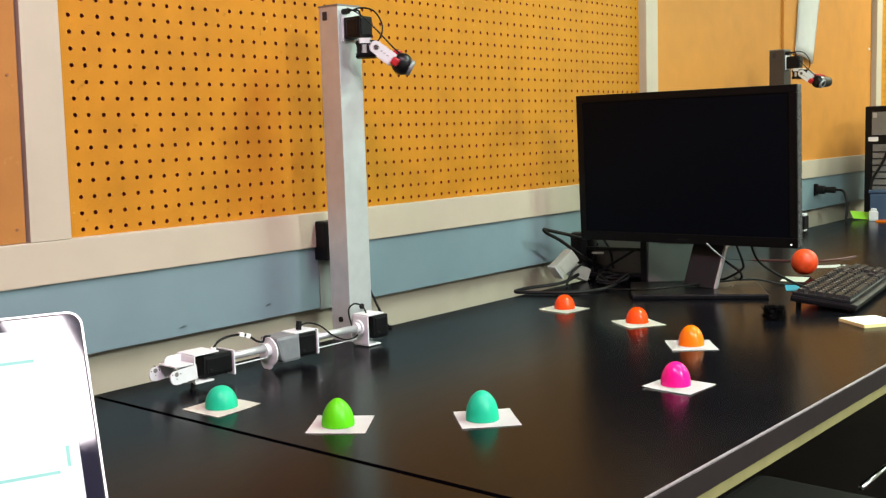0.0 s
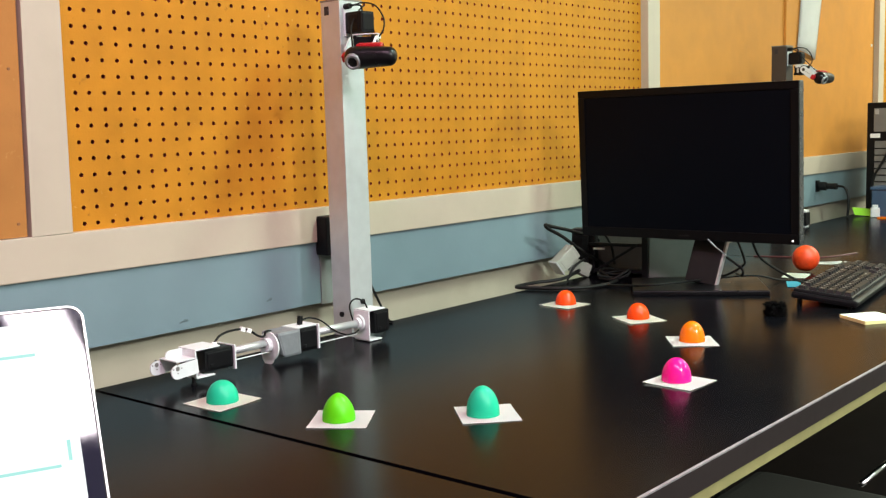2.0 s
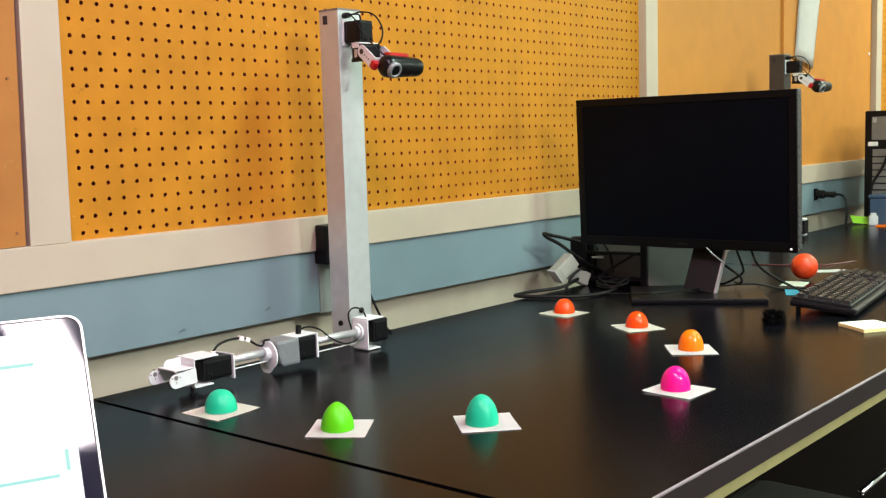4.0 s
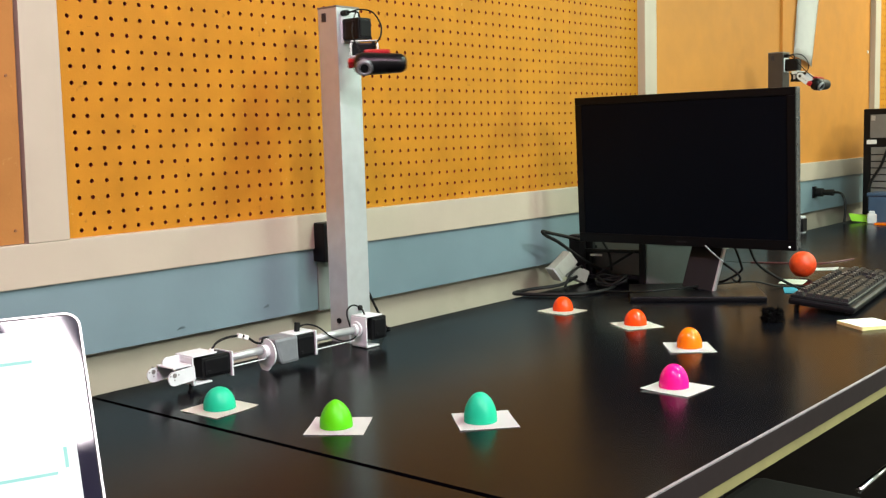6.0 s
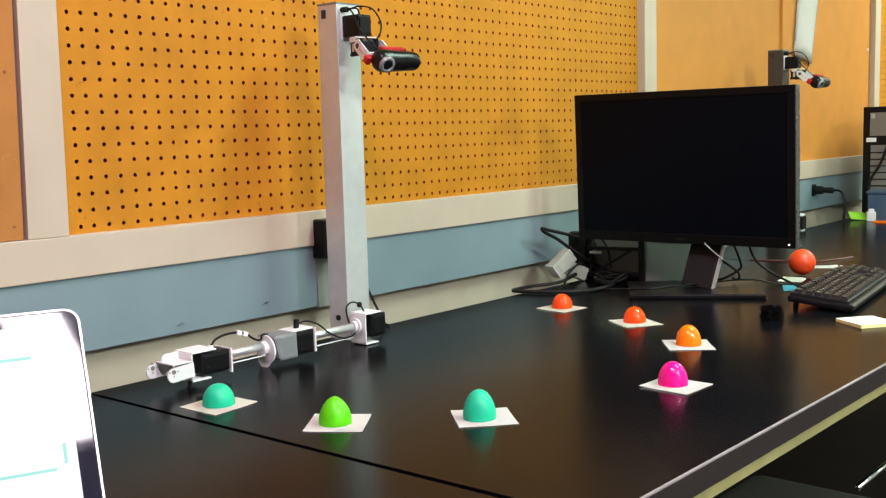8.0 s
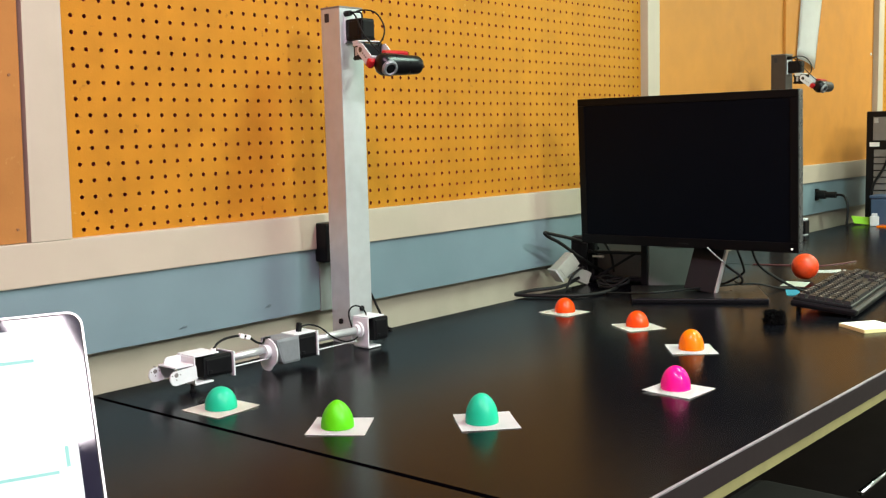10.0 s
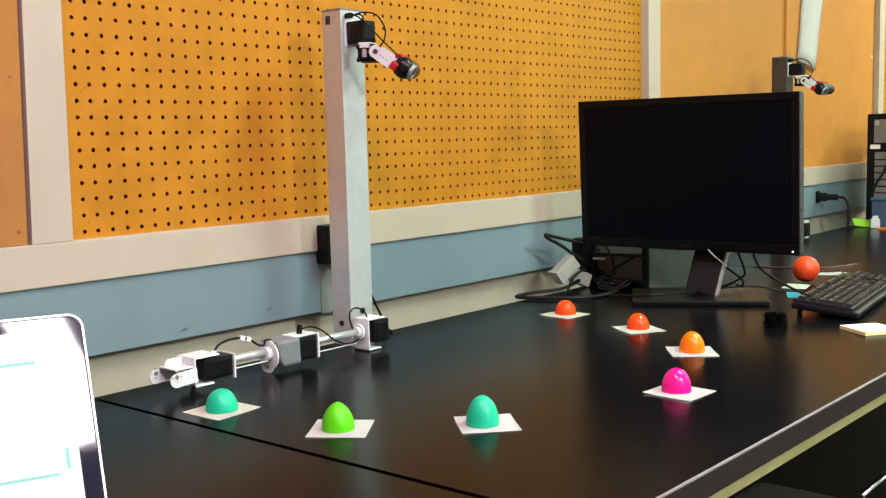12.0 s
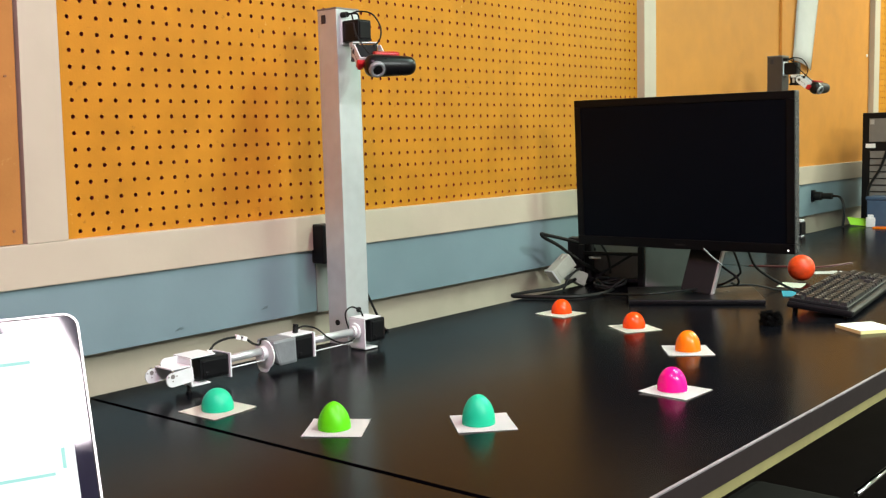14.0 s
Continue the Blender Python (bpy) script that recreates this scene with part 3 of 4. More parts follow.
    cyl(0.0045, 0.003, pose(0.017, -0.012, 0.0015), 12, bm)
    part("foot_screw", bm, M_RUBBER, t, "small black foot")
    # leads
    part("wrist_lead", cable([(0.060, -0.008, 0.055), (0.072, -0.006, 0.064), (0.098, 0, 0.067), (0.128, 0, 0.064), (0.15, 0, 0.050), (0.162, 0, 0.047), (0.166, 0, 0.054), (0.18, 0.004, 0.052)], 0.0019), M_RUBBER, t)
    for xa, za in ((0.120, 0.0655), (0.132, 0.0615)):
        part("cable_tag", box(0.0085, 0.006, 0.0072, pose(xa, 0, za, 0, 22, 0), 0.001), M_PAPER, t, "white cable tag")
    bm = cable([(0.238, 0, 0.050), (0.238, 0, 0.058), (0.246, 0, 0.061), (0.262, 0, 0.061), (0.282, -0.004, 0.053), (0.304, -0.010, 0.034), (0.33, -0.012, 0.022), (0.352, -0.010, 0.021), (0.364, -0.008, 0.024)], 0.0015)
    box(0.007, 0.007, 0.016, pose(0.238, 0, 0.060, 0, 8, 0), 0.001, bm=bm)
    part("elbow_lead", bm, M_RUBBER, t)
    part("shoulder_lead", cable([(0.366, 0.006, 0.036), (0.362, 0.01, 0.058), (0.366, 0.012, 0.070), (0.380, 0.012, 0.075), (0.393, 0.006, 0.068), (0.397, 0, 0.052)], 0.0015), M_RUBBER, t)
    return t


robot_arm()

# ---- behind the post ----
t = thing("power_adapter", pose(0.478, -0.01, 0.875), "black plug-in power adapter on the wall behind the post", "power adapter")
part("body", span(-0.034, 0.03, -0.034, 0.0, 0.0, 0.075, 0.004), M_BLACK, t)
part("cord", cable([(0.012, -0.03, 0.01), (0.02, -0.06, -0.01), (0.023, -0.080, -0.045), (0.042, -0.094, -0.10), (0.053, -0.102, -0.129), (0.054, -0.112, -0.1326)], 0.0024), M_RUBBER, t)
t = tagged(part("outlet_conduit", span(0.4525, 0.56, -0.0125, -0.0085, 0.778, 0.899, 0.001), M_COVER), "pale grey-green painted cover plate below the power adapter", "cover plate")

# ---- laptop ----
def laptop():
    m = pose(-0.4550, -0.7525, 0.974) @ pose(0, 0, 0, 0, 0, -20)
    h, w, tilt = 0.2505, 0.36, -25
    s = thing("laptop", Matrix.Translation(m @ Vector((-w / 2, -h * math.sin(radians(25)), -h * math.cos(radians(25)) - 0.006))) @ pose(0, 0, 0, 0, 0, -20), "open silver laptop with a bright white page on its screen", "laptop")
    lid = pose(0, 0, 0.006, tilt, 0, 0)

    def slab(name, x0, x1, z0, z1, y0, y1, r, mat, label=""):
        bm = bmesh.new()
        out = []
        for cx, cz, a0 in ((x1 - r, z1 - r, 0), (x0 + r, z1 - r, 90), (x0 + r, z0 + r, 180), (x1 - r, z0 + r, 270)):
            out += [(cx + r * math.cos(radians(a0 + 90 * k / 8)), cz + r * math.sin(radians(a0 + 90 * k / 8))) for k in range(9)]
        a = [bm.verts.new(lid @ Vector((x, y0, z))) for x, z in out]
        b = [bm.verts.new(lid @ Vector((x, y1, z))) for x, z in out]
        bm.faces.new(a[::-1])
        bm.faces.new(b)
        for i in range(len(out)):
            j = (i + 1) % len(out)
            bm.faces.new((a[i], a[j], b[j], b[i]))
        bmesh.ops.recalc_face_normals(bm, faces=bm.faces[:])
        return part(name, bm, mat, s, label)

    slab("lid", -w / 2, w / 2, 0, h, 0.0, 0.007, 0.0115, M_LIDRIM, "pale aluminium lid")
    slab("gasket", -w / 2 + 0.0017, w / 2 - 0.0017, 0.002, h - 0.0017, -0.0006, 0.0, 0.010, M_RUBBER)
    slab("bezel", -w / 2 + 0.0028, w / 2 - 0.0028, 0.003, h - 0.0028, -0.0010, -0.0006, 0.009, M_GLASSBLACK, "glossy black screen glass")
    slab("display", -w / 2 + 0.0105, w / 2 - 0.0150, 0.02, h - 0.0115, -0.0014, -0.0010, 0.0004, M_WHITEGLOW, "bright white page")
    for x0, x1, z in ((0.04, 0.142, 0.214), (-0.1, 0.150, 0.130)):
        slab("page_line", x0, x1, z, z + 0.0022, -0.0018, -0.0014, 0.0003, M_TEALGLOW)
    slab("page_line", 0.1555, 0.158, 0.134, 0.149, -0.0018, -0.0014, 0.0003, M_TEALGLOW)
    part("base", span(-w / 2, w / 2, -0.235, 0.0, -0.010, 0.004, 0.004), M_LIDRIM, s)
    part("keyboard_deck", span(-0.14, 0.14, -0.12, -0.02, 0.004, 0.0055, 0.0004), M_KEY, s)
    part("trackpad", span(-0.05, 0.05, -0.22, -0.14, 0.004, 0.0046, 0.0003), M_LIDRIM, s)
    return s


lap = laptop()
lap.location.z = TABLE + 0.010


# ---- monitor ----
def monitor():
    foot = pose(1.188, -0.423, TABLE, 0, 0, -58.6)
    t = thing("monitor", foot, "black widescreen monitor, switched off, on a swivel stand", "monitor")
    inv = foot.inverted()
    p = inv @ pose(1.170, -0.398, 1.017, 2.4, 0, -87.1)
    W, H, D = 0.511, 0.335, 0.031

    def at(bm):
        bm.transform(p)
        return bm

    bm = span(-W / 2, W / 2, 0.004, D, -H / 2, H / 2, 0.003)
    span(-W / 2 + 0.05, W / 2 - 0.05, D, D + 0.03, -H / 2 + 0.04, H / 2 - 0.04, 0.008, bm)
    part("back_shell", at(bm), M_SIDE, t, "dark grey rear shell")
    b = 0.0165
    for nm, x0, x1, z0, z1 in (("bezel", -W / 2, W / 2, H / 2 - b, H / 2), ("bezel", -W / 2, W / 2, -H / 2, -H / 2 + 0.021),
                               ("bezel", -W / 2, -W / 2 + b, -H / 2 + 0.021, H / 2 - b), ("bezel", W / 2 - b, W / 2, -H / 2 + 0.021, H / 2 - b)):
        part(nm, at(span(x0, x1, 0.0, 0.0055, z0, z1, 0.0012)), M_BEZEL, t)
    part("screen", at(span(-W / 2 + b, W / 2 - b, 0.0022, 0.004, -H / 2 + 0.021, H / 2 - b)), M_SCREEN, t, "matt black screen, off")
    part("power_lamp", at(cyl(0.0020, 0.001, pose(W / 2 - 0.013, -0.0004, -H / 2 + 0.008, 90, 0, 0), 12)), M_LEDGLOW, t, "small lit power lamp")
    part("maker_mark", at(span(-0.010, 0.014, -0.0006, 0.0, -H / 2 + 0.0075, -H / 2 + 0.011)), M_NECK, t)
    # stand: slanting neck with bright edges on a flat foot
    bm = span(-0.139, 0.145, -0.092, 0.10, 0.0, 0.0115, 0.003)
    part("stand_base", bm, M_GLOSSBLACK, t, "black flat base")
    nk = inv @ pose(1.196, -0.424, TABLE + 0.012, 0, 0, -84) @ pose(0.005, 0, 0, -18, 8, 0)
    part("neck", box(0.070, 0.014, 0.24, nk @ pose(0, 0, 0.12), 0.003), M_NECK, t, "dark grey neck")
    part("neck_edge", box(0.004, 0.017, 0.235, nk @ pose(0.0365, 0, 0.1195), 0.001), M_SILVERPL, t, "bright neck edge")
    part("hinge", at(span(-0.05, 0.05, 0.055, 0.085, -0.06, 0.06, 0.006)), M_BLACK, t)
    return t


monitor()

# ---- clutter round the monitor ----
t = thing("cable_rack", pose(1.262, -0.175, TABLE, 0, 0, -78), "black wire rack behind the monitor", "rack")
for x in (-0.075, 0.075):
    for y in (-0.012, 0.05):
        part("upright", span(x - 0.007, x + 0.007, y - 0.004, y + 0.004, 0, 0.10, 0.001), M_BLACK, t)
for z in (0.012, 0.075):
    part("crossbar", span(-0.075, 0.075, -0.012, -0.006, z, z + 0.008, 0.001), M_BLACK, t)
    part("shelf", span(-0.075, 0.075, -0.008, 0.05, z, z + 0.002), M_BLACK, t)
part("brace", box(0.13, 0.004, 0.006, pose(0, -0.013, 0.045, 0, -32, 0), 0.001), M_BLACK, t)
part("back_panel", span(-0.075, 0.075, 0.05, 0.054, 0.0, 0.10), M_GREYPL, t, "grey back panel")
part("label_plate", span(-0.055, -0.025, -0.0135, -0.0125, 0.066, 0.071), M_LEGEND, t)

t = thing("power_brick", pose(1.262, -0.085, TABLE, 0, 0, -70), "black power brick standing behind the cables", "power brick")
part("brick_body", span(-0.03, 0.03, -0.018, 0.02, 0, 0.115, 0.006), M_BLACK, t)
part("brick_lead", cable([(0.0, 0.0, 0.112), (0.01, -0.02, 0.13), (0.04, -0.03, 0.12), (0.07, -0.03, 0.08), (0.08, -0.03, 0.03)], 0.003), M_RUBBER, t)
jit = random.Random(7)
loops = [(1.215 + jit.uniform(0.022, 0.062) * math.cos(a * 0.9), -0.195 + jit.uniform(0.02, 0.05) * math.sin(a * 0.9), 0.7445 + jit.uniform(0, 0.02)) for a in range(22)]
tagged(part("tangled_cable", cable(loops, 0.0028), M_RUBBER), "black cable tangled on the table behind the monitor", "cable")
o = box(0.13, 0.03, 0.115, pose(-0.012, 0, 0.0575), 0.004)
t = thing("network_box", pose(1.325, -0.315, TABLE, 0, 0, -60), "pale grey plastic box standing behind the monitor", "box")
part("shell", o, M_BOXGREY, t)
part("seam", span(-0.05, 0.05, -0.0158, -0.0148, 0.094, 0.0955), M_GREYPL, t)

t = thing("cable_adapter", pose(1.170, -0.102, TABLE), "two beige connector plugs on a black cable", "cable adapter")
for k, (px, pz, sx, sy, sz, ry) in enumerate(((-0.02, 0.052, 0.062, 0.03, 0.036, -38), (0.035, 0.026, 0.058, 0.03, 0.032, 24))):
    rot = pose(px, 0, pz, 0, ry, -20)
    bm = box(sx, sy, sz, rot, 0.003)
    box(sx * 0.7, sy * 1.06, sz * 0.7, rot, 0.002, bm=bm)
    c = part("plug", bm, M_BEIGE, t, "beige moulded plug")
    part("flange", box(0.005, sy * 1.1, sz * 1.08, rot @ pose(-sx / 2 - 0.001, 0, 0), 0.001), M_SILVERPL, c)
    for s in (-1, 1):
        part("thumb_screw", cyl(0.004, 0.016, rot @ pose(sx * 0.3, 0, s * sz * 0.45, 0, 90, 0), 10), M_BEIGE, c)
part("strap", cable([(0.06, -0.005, 0.02), (0.03, -0.02, 0.045), (-0.02, -0.022, 0.03), (-0.04, -0.02, 0.004)], 0.003), M_RUBBER, t)

t = tagged(part("video_cable", cable([(1.37, -0.10, 0.746), (1.345, -0.11, 0.79), (1.29, -0.10, 0.825), (1.20, -0.09, 0.853), (1.115, -0.09, 0.872), (1.088, -0.09, 0.878), (1.098, -0.092, 0.868), (1.15, -0.095, 0.845), (1.22, -0.11, 0.80), (1.27, -0.14, 0.765), (1.25, -0.19, 0.7455),
                                      (1.13, -0.235, 0.7455), (1.04, -0.21, 0.7455), (0.985, -0.115, 0.7455), (0.985, -0.08, 0.7455), (1.05, -0.08, 0.7455), (1.115, -0.118, 0.75), (1.19, -0.115, 0.76)], 0.0042), M_RUBBER),
           "thick black video cable looped over the table", "cable")
t = tagged(part("keyboard_cable", cable([(1.12, -0.225, 0.7425), (1.10, -0.30, 0.750), (1.08, -0.38, 0.7605), (1.21, -0.44, 0.7605), (1.31, -0.50, 0.7605), (1.38, -0.54, 0.743), (1.41, -0.58, 0.7425), (1.40, -0.655, 0.752)], 0.0022), M_RUBBER), "thin black cable lying on the table", "cable")
for pts in ([(1.24, -0.425, 0.87), (1.24, -0.455, 0.82), (1.24, -0.505, 0.785), (1.25, -0.50, 0.768), (1.31, -0.46, 0.762)],
            [(1.24, -0.485, 0.87), (1.24, -0.51, 0.81), (1.245, -0.505, 0.79), (1.25, -0.46, 0.765), (1.31, -0.41, 0.762)],
            [(1.24, -0.525, 0.86), (1.24, -0.545, 0.815), (1.27, -0.57, 0.785), (1.33, -0.60, 0.752), (1.38, -0.60, 0.7435)]):
    tagged(part("hanging_cable", cable(pts, 0.0028), M_RUBBER), "black cable hanging from the monitor", "cable", "cables under the monitor")
bm = cable([(1.15, -0.470, 0.857), (1.15, -0.4865, 0.8425), (1.15, -0.500, 0.833), (1.15, -0.5125, 0.8235)], 0.0016)
tagged(part("silver_plug_cable", bm, M_RING), "silver sleeved cable end under the monitor", "cable", "cables under the monitor")


# ---- keyboard ----
def keyboard():
    t = thing("keyboard", pose(1.326, -0.707, TABLE + 0.0079, 6.0, 0, 7.5), "black desktop keyboard propped on its feet", "keyboard")
    w, d = 0.455, 0.125
    bm = span(-w / 2, w / 2, -d / 2, d / 2, 0.002, 0.016, 0.005)
    span(-w / 2 + 0.004, w / 2 - 0.004, -d / 2 + 0.010, d / 2 - 0.002, 0.012, 0.0215, 0.004, bm)
    part("case", bm, M_BLACK, t)
    part("front_lip", box(w * 0.98, 0.010, 0.006, pose(0, -d / 2 + 0.004, 0.012, 12, 0, 0), 0.0025), M_GLOSSBLACK, t)
    for sx in (-1, 1):
        part("foot", box(0.02, 0.006, 0.017, pose(sx * (w / 2 - 0.022), d / 2 - 0.0135, -0.0048, 0, 0, 0), 0.001), M_BLACK, t)
        part("pad", box(0.03, 0.008, 0.006, pose(sx * (w / 2 - 0.03), -d / 2 + 0.016, 0.0)), M_RUBBER, t)

    def key(sx, sy):
        bm = bmesh.new()
        a = [bm.verts.new((x * sx / 2, y * sy / 2, 0)) for x, y in ((-1, -1), (1, -1), (1, 1), (-1, 1))]
        b = [bm.verts.new((x * (sx / 2 - 0.0022), y * (sy / 2 - 0.002) + 0.0006, 0.0075)) for x, y in ((-1, -1), (1, -1), (1, 1), (-1, 1))]
        bm.faces.new(b)
        for i in range(4):
            j = (i + 1) % 4
            bm.faces.new((a[i], a[j], b[j], b[i]))
        me = bpy.data.meshes.new("key")
        bm.to_mesh(me)
        bm.free()
        me.materials.append(M_KEY)
        return me

    shapes = {}
    u = 0.019
    layout = [[1.5, 1.25, 1.25, 5.5, 1.25, 1.25, 1.5, 1.5], [2.25] + [1] * 10 + [2.75], [1.75] + [1] * 11 + [2.25], [1.5] + [1] * 12 + [1.5], [1] * 13 + [2], [1, -1, 1, 1, 1, 1, -0.5, 1, 1, 1, 1, -0.5, 1, 1, 1, 1]]
    blocks = [(0.0, layout), (15.4 * u, [[1, 1, 1], [-1, 1, -1], [], [1, 1, 1], [1, 1, 1], [1, 1, 1]]), (18.8 * u, [[2, 1], [1, 1, 1, 1], [1, 1, 1], [1, 1, 1, 1], [1, 1, 1, 1], []])]
    for off, rws in blocks:
        for j, rw in enumerate(rws):
            x = -w / 2 + 0.010 + off
            y = -d / 2 + 0.021 + j * u * 0.87 + (0.004 if j == 5 else 0)
            for k in rw:
                if k > 0:
                    if k not in shapes:
                        shapes[k] = key(k * u - 0.0015, u * 0.87 - 0.0015)
                    o = new("key", shapes[k])
                    o.parent = t
                    o.matrix_basis = pose(x + k * u / 2, y, 0.0205)
                x += abs(k) * u
    # small grey marks on some of the key tops
    mark = part("pale_mark", box(0.0042, 0.0026, 0.0003), M_SILVERPL)
    for ob in [k for k in t.children if k.name.startswith("key")]:
        if jit.random() < 0.45:
            o = new("pale_mark", mark.data)
            o.parent = ob
            o.matrix_basis = pose(-0.0025, 0.002, 0.0077)
    bpy.data.objects.remove(mark)
    for px in (0.10, 0.155, 0.195):
        part("pale_mark", span(px, px + 0.012, d / 2 - 0.012, d / 2 - 0.007, 0.0215, 0.0219), M_LEGEND, t)
    return t


keyboard()

# ---- small things on the table ----
prof = [(0.0315 * math.sin(math.pi * k / 28), 0.0315 - 0.0315 * math.cos(math.pi * k / 28)) for k in range(29)]
prof[0], prof[-1] = (0, 0), (0, 0.063)
tagged(part("orange_ball", lathe(prof, 40), M_FOAM, None, "", True, pose(1.5525, -0.5245, TABLE + 0.0015)), "orange ball resting on the table behind the keyboard", "ball")
t = thing("note_pad", pose(1.032, -0.850, TABLE, 0, 0, 54), "thick pale yellow sticky note pad", "note pad")
part("pad_block", span(-0.038, 0.038, -0.038, 0.038, 0, 0.0055, 0.0004), M_PADYELLOW, t, "yellow edges of the pad")
part("top_sheet", box(0.076, 0.076, 0.0005, pose(0, 0, 0.0061, 0.4, 0.5, 0)), M_YELLOWPAPER, t)
bm = box(0.028, 0.028, 0.018, pose(0, 0, 0.010, 0, 0, 0), 0.005, 3)
for k in range(420):
    v = Vector((random.gauss(0, 1), random.gauss(0, 1), random.gauss(0, 1))).normalized()
    s = 0.0145 / max(abs(v.x), abs(v.y), abs(v.z))
    q = Vector((v.x * s, v.y * s, max(v.z * s * 0.75, -0.0075) + 0.011))
    cyl(0.0007, random.uniform(0.006, 0.010), Matrix.Translation(q) @ v.to_track_quat("Z", "Y").to_matrix().to_4x4() @ pose(0, 0, 0.001, random.uniform(-30, 30), random.uniform(-30, 30), 0), 4, bm)
for v in bm.verts:
    v.co.z = max(v.co.z, 0.0)
tagged(part("bristle_block", bm, M_FUZZ, None, "", False, pose(0.985, -0.69, TABLE, 0, 0, -40)), "small black bristly foam block", "block")


def slip(name, x, y, yaw, sx, sy, mat, label, z=0.0004):
    bm = bmesh.new()
    n = 6
    vs = [[bm.verts.new((sx * (i / n - 0.5), sy * (j / n - 0.5), 0.002 * (i / n) ** 3)) for j in range(n + 1)] for i in range(n + 1)]
    for i in range(n):
        for j in range(n):
            bm.faces.new((vs[i][j], vs[i + 1][j], vs[i + 1][j + 1], vs[i][j + 1]))
    bmesh.ops.solidify(bm, geom=bm.faces[:], thickness=0.0004)
    return tagged(part(name, bm, mat, None, "", False, pose(x, y, TABLE + z, 0, 0, yaw)), label, "paper slip")


slip("paper_slip", 1.475, -0.532, 10, 0.065, 0.055, M_YELLOWPAPER, "pale yellow paper slip beside the ball")
slip("paper_slip", 1.345, -0.580, 25, 0.07, 0.03, M_CYANPAPER, "cyan paper flag under the keyboard edge", 0.0012)
slip("paper_slip", 1.725, -0.515, -60, 0.07, 0.05, M_PAPER, "white paper slip beyond the ball")
# thin red strip modelled in place of a red reflection on the tabletop
tagged(part("reflection_strip", cable([(1.76, -0.30, 0.7408), (1.785, -0.38, 0.7408), (1.81, -0.455, 0.7408), (1.88, -0.49, 0.7408), (1.95, -0.508, 0.7408)], 0.0022), M_REDSTREAK), "dull red strip standing in for a glossy reflection on the table", "tape")

# ---- far end ----
def tower():
    t = thing("computer_tower", pose(3.13, -0.235, TABLE), "black desktop computer case with a grey front", "computer")
    w, h, d = 0.205, 0.415, 0.42
    part("case", span(0.012, d, -w / 2, w / 2, 0.006, h, 0.004), M_BLACK, t)
    part("front_frame", span(0, 0.014, -w / 2, w / 2, 0.0, h + 0.004, 0.005), M_BLACK, t)
    part("drive_bay", span(-0.002, 0.002, -w / 2 + 0.018, w / 2 - 0.026, h - 0.105, h - 0.018, 0.001), M_GREYPL, t, "grey drive cover")
    part("drive_button", span(-0.004, -0.002, w / 2 - 0.045, w / 2 - 0.03, h - 0.04, h - 0.022, 0.001), M_SILVERPL, t)
    part("sticker", span(-0.0025, -0.0005, w / 2 - 0.05, w / 2 - 0.014, h - 0.128, h - 0.112), M_PAPER, t, "small white sticker")
    part("lower_grille", span(-0.001, 0.001, -w / 2 + 0.018, w / 2 - 0.03, 0.03, h - 0.14, 0.001), M_GREYPL, t, "grey mesh front")
    for k in range(9):
        part("grille_slat", span(-0.003, -0.001, -w / 2 + 0.018, w / 2 - 0.03, 0.045 + 0.025 * k, 0.049 + 0.025 * k), M_BLACK, t)
    return t


tower()
tagged(part("far_cable", cable([(3.10, -0.235, 1.02), (3.10, -0.21, 0.95), (3.09, -0.175, 0.88), (3.09, -0.17, 0.80), (3.09, -0.16, 0.744)], 0.005), M_RUBBER), "black cable hanging in front of the computer case", "cable")
t = thing("storage_box", pose(3.03, -0.245, TABLE), "navy plastic box in front of the computer case", "box")
part("tub", span(-0.04, 0.05, -0.06, 0.045, 0, 0.10, 0.006), M_BLUEBOX, t)
part("rim", span(-0.044, 0.054, -0.064, 0.049, 0.1, 0.112, 0.004), M_BLUEBOX, t)
tagged(part("green_note", box(0.075, 0.055, 0.001, pose(0.012, 0, 0.016, 26, 6, 0)), M_GREENPAPER, None, "", False, pose(3.02, -0.152, TABLE - 0.001, 0, 0, -55)), "folded lime green paper note", "paper note")
t = thing("white_cube", pose(2.99, -0.215, TABLE, 0, 0, 20), "small white plastic block", "block")
bm = box(0.032, 0.032, 0.036, pose(0, 0, 0.018), 0.005)
box(0.018, 0.02, 0.012, pose(0, 0, 0.04), 0.003, bm=bm)
part("block_body", bm, M_WHITEPL, t)
tagged(part("orange_strip", box(0.05, 0.10, 0.006, pose(0, 0, 0.003), 0.001), M_ORANGE, None, "", False, pose(2.96, -0.29, TABLE)), "flat orange strip on the table", "strip")

t = thing("wall_outlet", pose(2.962, -0.01, 0.853), "black wall outlet with a plugged-in cord", "outlet")
part("plate", span(-0.016, 0.016, -0.006, 0, -0.022, 0.022, 0.002), M_BLACK, t)
bm = cyl(0.016, 0.03, pose(0, -0.022, 0, 90, 0, 0), 16, bevel=0.003)
cyl(0.010, 0.05, pose(0, -0.05, 0, 90, 0, 0), 14, bm, 0.012)
part("plug", bm, M_RUBBER, t)
part("cord", cable([(0, -0.06, 0), (0.0, -0.10, -0.002), (-0.006, -0.118, -0.03), (-0.01, -0.122, -0.07), (-0.014, -0.12, -0.108)], 0.0045), M_RUBBER, t)
t = thing("wall_adapter", pose(2.566, -0.118, TABLE), "small black adapter with white ends behind the monitor", "adapter")
part("adapter_body", span(-0.02, 0.02, -0.015, 0.015, 0.004, 0.05, 0.004), M_BLACK, t)
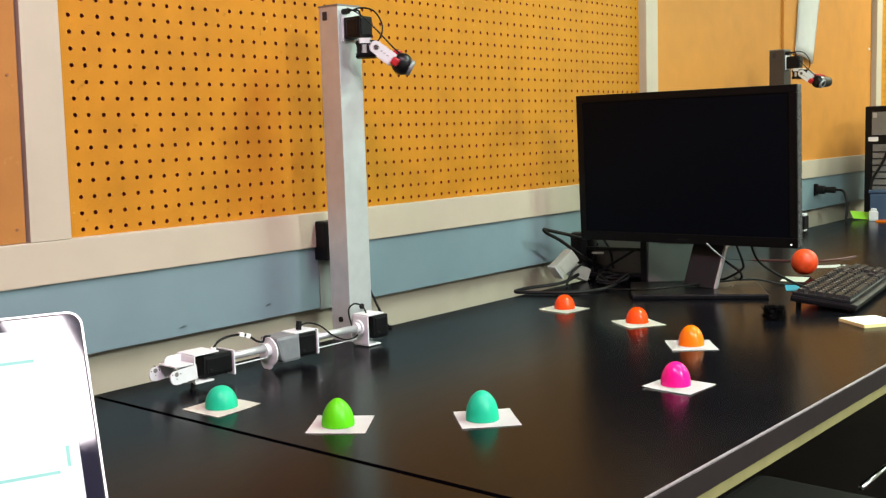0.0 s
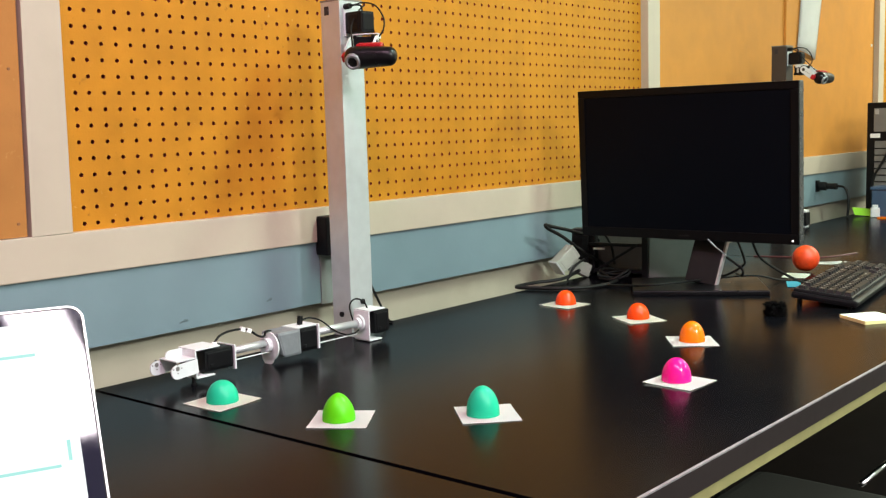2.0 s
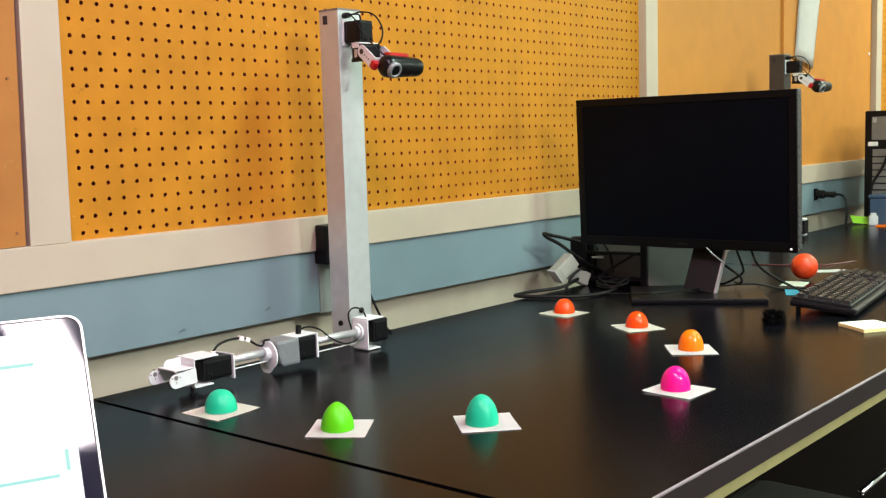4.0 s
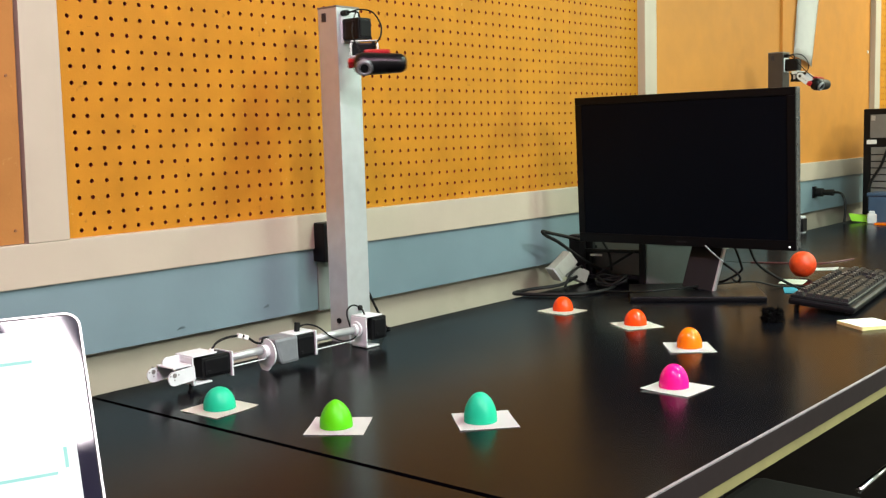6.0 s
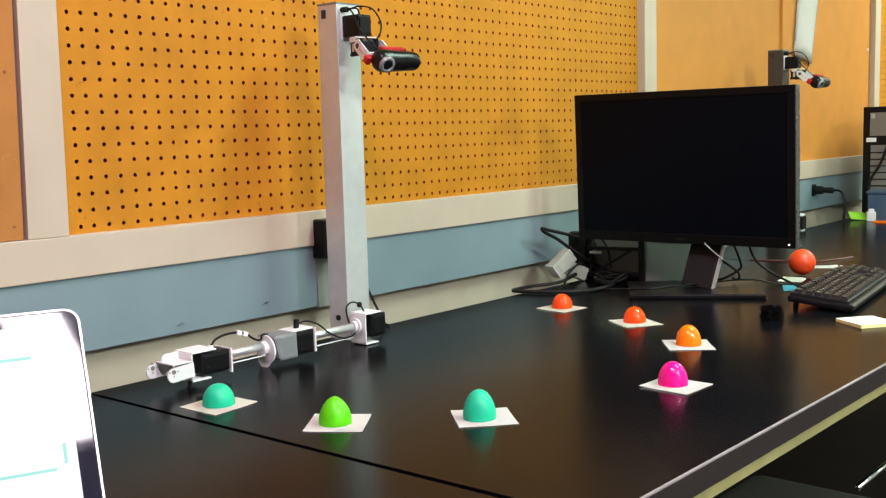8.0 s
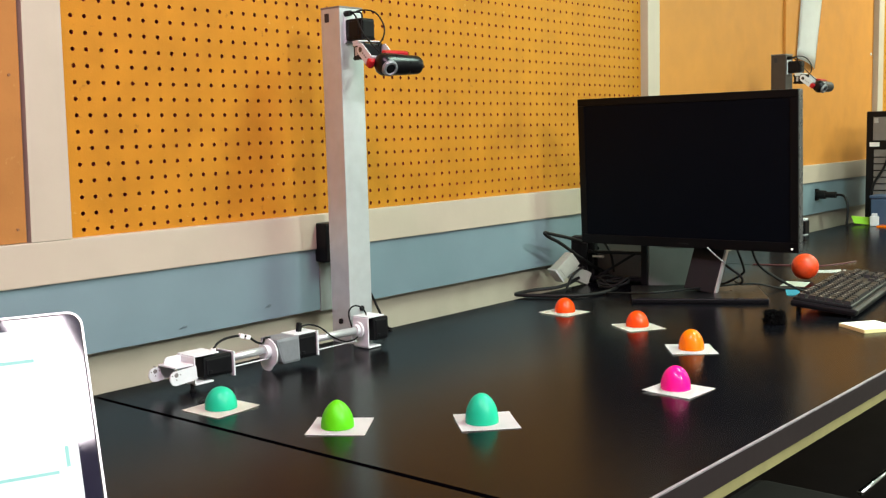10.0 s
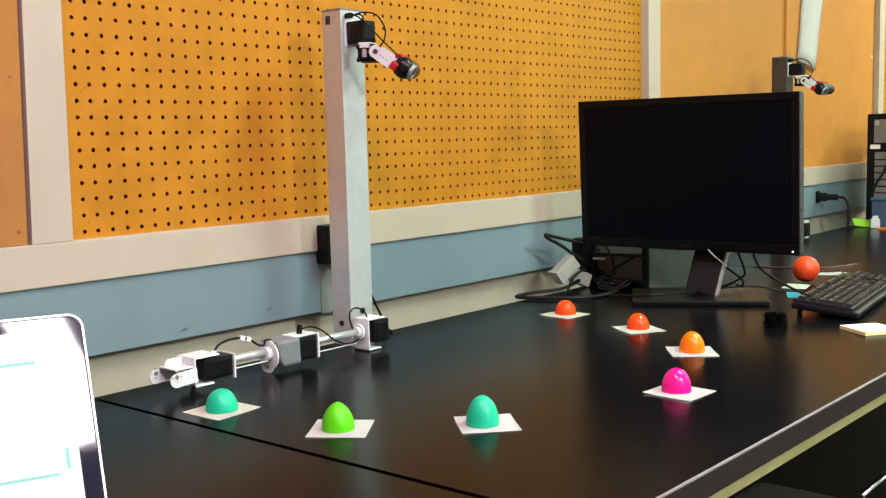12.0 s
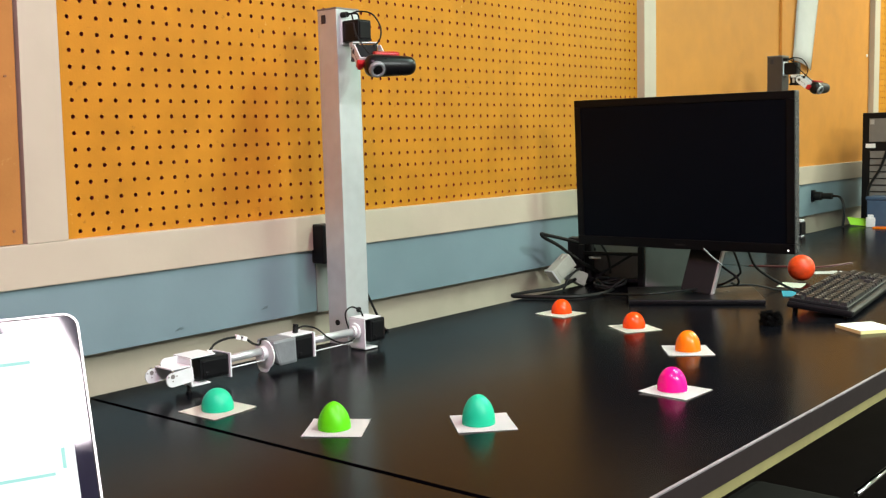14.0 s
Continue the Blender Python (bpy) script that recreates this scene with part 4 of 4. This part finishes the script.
part("adapter_cap", span(-0.014, 0.014, -0.012, 0.012, 0.05, 0.058, 0.002), M_WHITEPL, t)
part("adapter_foot", span(-0.014, 0.014, -0.012, 0.012, 0.0, 0.004), M_WHITEPL, t)

bm = bmesh.new()
n = 10
vs = [[bm.verts.new((0.215 * (0.8 + 0.2 * j / n) * (i / n - 0.5), -0.012 * math.sin(math.pi * i / n) - 0.004, 0.45 * j / n)) for j in range(n + 1)] for i in range(n + 1)]
for i in range(n):
    for j in range(n):
        bm.faces.new((vs[i][j], vs[i + 1][j], vs[i + 1][j + 1], vs[i][j + 1]))
bmesh.ops.solidify(bm, geom=bm.faces[:], thickness=0.0006)
tagged(part("wall_paper_sheet", bm, M_PAPER, None, "", True, pose(2.848, -0.004, 1.335, 0, 11.5, 0)), "blank white paper sheet hanging on the wall panel", "paper sheet")
# added raised strip that imitates the band of shading left of the panel joint
tagged(part("wall_shade_strip", span(2.664, 2.70, -0.009, 0.0, 0.966, PANEL_TOP, 0.001), M_PANEL), "raised tan strip standing in for shading beside the panel joint", "trim", "", "structure")


# ---- chair under the table ----
def chair():
    t = thing("chair", pose(0.70, -0.80, 0), "dark olive padded chair with steel tube frame, pushed under the table", "chair")
    part("seat", span(-0.26, 0.25, -0.20, 0.125, 0.39, 0.45, 0.02), M_OLIVE, t)
    for sx in (-0.27, 0.27):
        part("side_tube", cyl(0.010, 0.36, pose(sx, -0.04, 0.40, 90, 0, 0), 14), M_CHROME, t, "", True)
        for sy in (-0.21, 0.13):
            part("leg", cyl(0.010, 0.41, pose(sx, sy, 0.205), 14), M_CHROME, t, "", True)
    part("arm_tube", cyl(0.0055, 0.30, pose(0.42, -0.06, 0.45, 0, 90, 0), 14), M_CHROME, t, "", True)
    return t


chair()


# ---- motion: the webcam head pans on its servo ----
# seconds, pan in degrees (0 faces the viewer's side, 90 along the wall)
PAN = [(0, 88), (0.1, 41), (0.2, 24), (0.3, 34), (0.4, 65), (0.5, 88), (0.6, 86), (0.7, 90), (0.8, 68), (0.9, 33), (1.0, 7), (1.1, 8), (1.2, -18),
       (1.3, -15), (1.4, -13), (1.5, -6), (1.6, 31), (1.7, 38), (1.8, 37), (1.9, 18), (2.0, -18), (2.1, -15), (2.2, -11), (2.3, 15), (2.4, 37), (2.5, 29),
       (2.6, 31), (2.7, 28), (2.8, 31), (2.9, 30), (3.0, 38), (3.1, 75), (3.2, 89), (3.6, 88), (4.0, 39), (4.4, 31), (4.8, 31), (5.3, 30), (5.5, 35),
       (5.7, 37), (5.9, 26), (6.1, -18), (6.3, 8), (6.5, 30), (6.7, 62), (6.9, 87), (7.1, 90), (7.3, 86), (7.4, 90), (7.5, 66), (7.6, 25), (7.7, 10),
       (7.9, 30), (8.0, 30), (8.1, 33), (8.2, 64), (8.5, 87), (9.0, 88), (9.4, 38), (9.8, 30), (10.3, 22), (10.5, 3), (10.7, 2), (10.8, 8), (10.9, 41),
       (11.0, 88), (11.1, 86), (11.2, 88), (11.3, 56), (11.4, 21), (11.5, 30), (11.6, 61), (11.8, 90), (11.9, 90), (12.0, 75), (12.1, 35), (12.2, 27),
       (12.3, 37), (12.4, 65), (12.5, 80), (12.6, 90), (12.7, 84), (12.8, 64), (12.9, 23), (13.0, -7), (13.1, 8), (13.2, 56), (13.3, 85), (13.4, 72),
       (13.5, 62), (13.7, 31), (13.9, 10), (14.0, 17)]


def motions():
    at = near_head.matrix_basis.translation.copy()
    walk(near_head, [(t, pose(*at, 0, 0, a - 45)) for t, a in PAN])


motions()
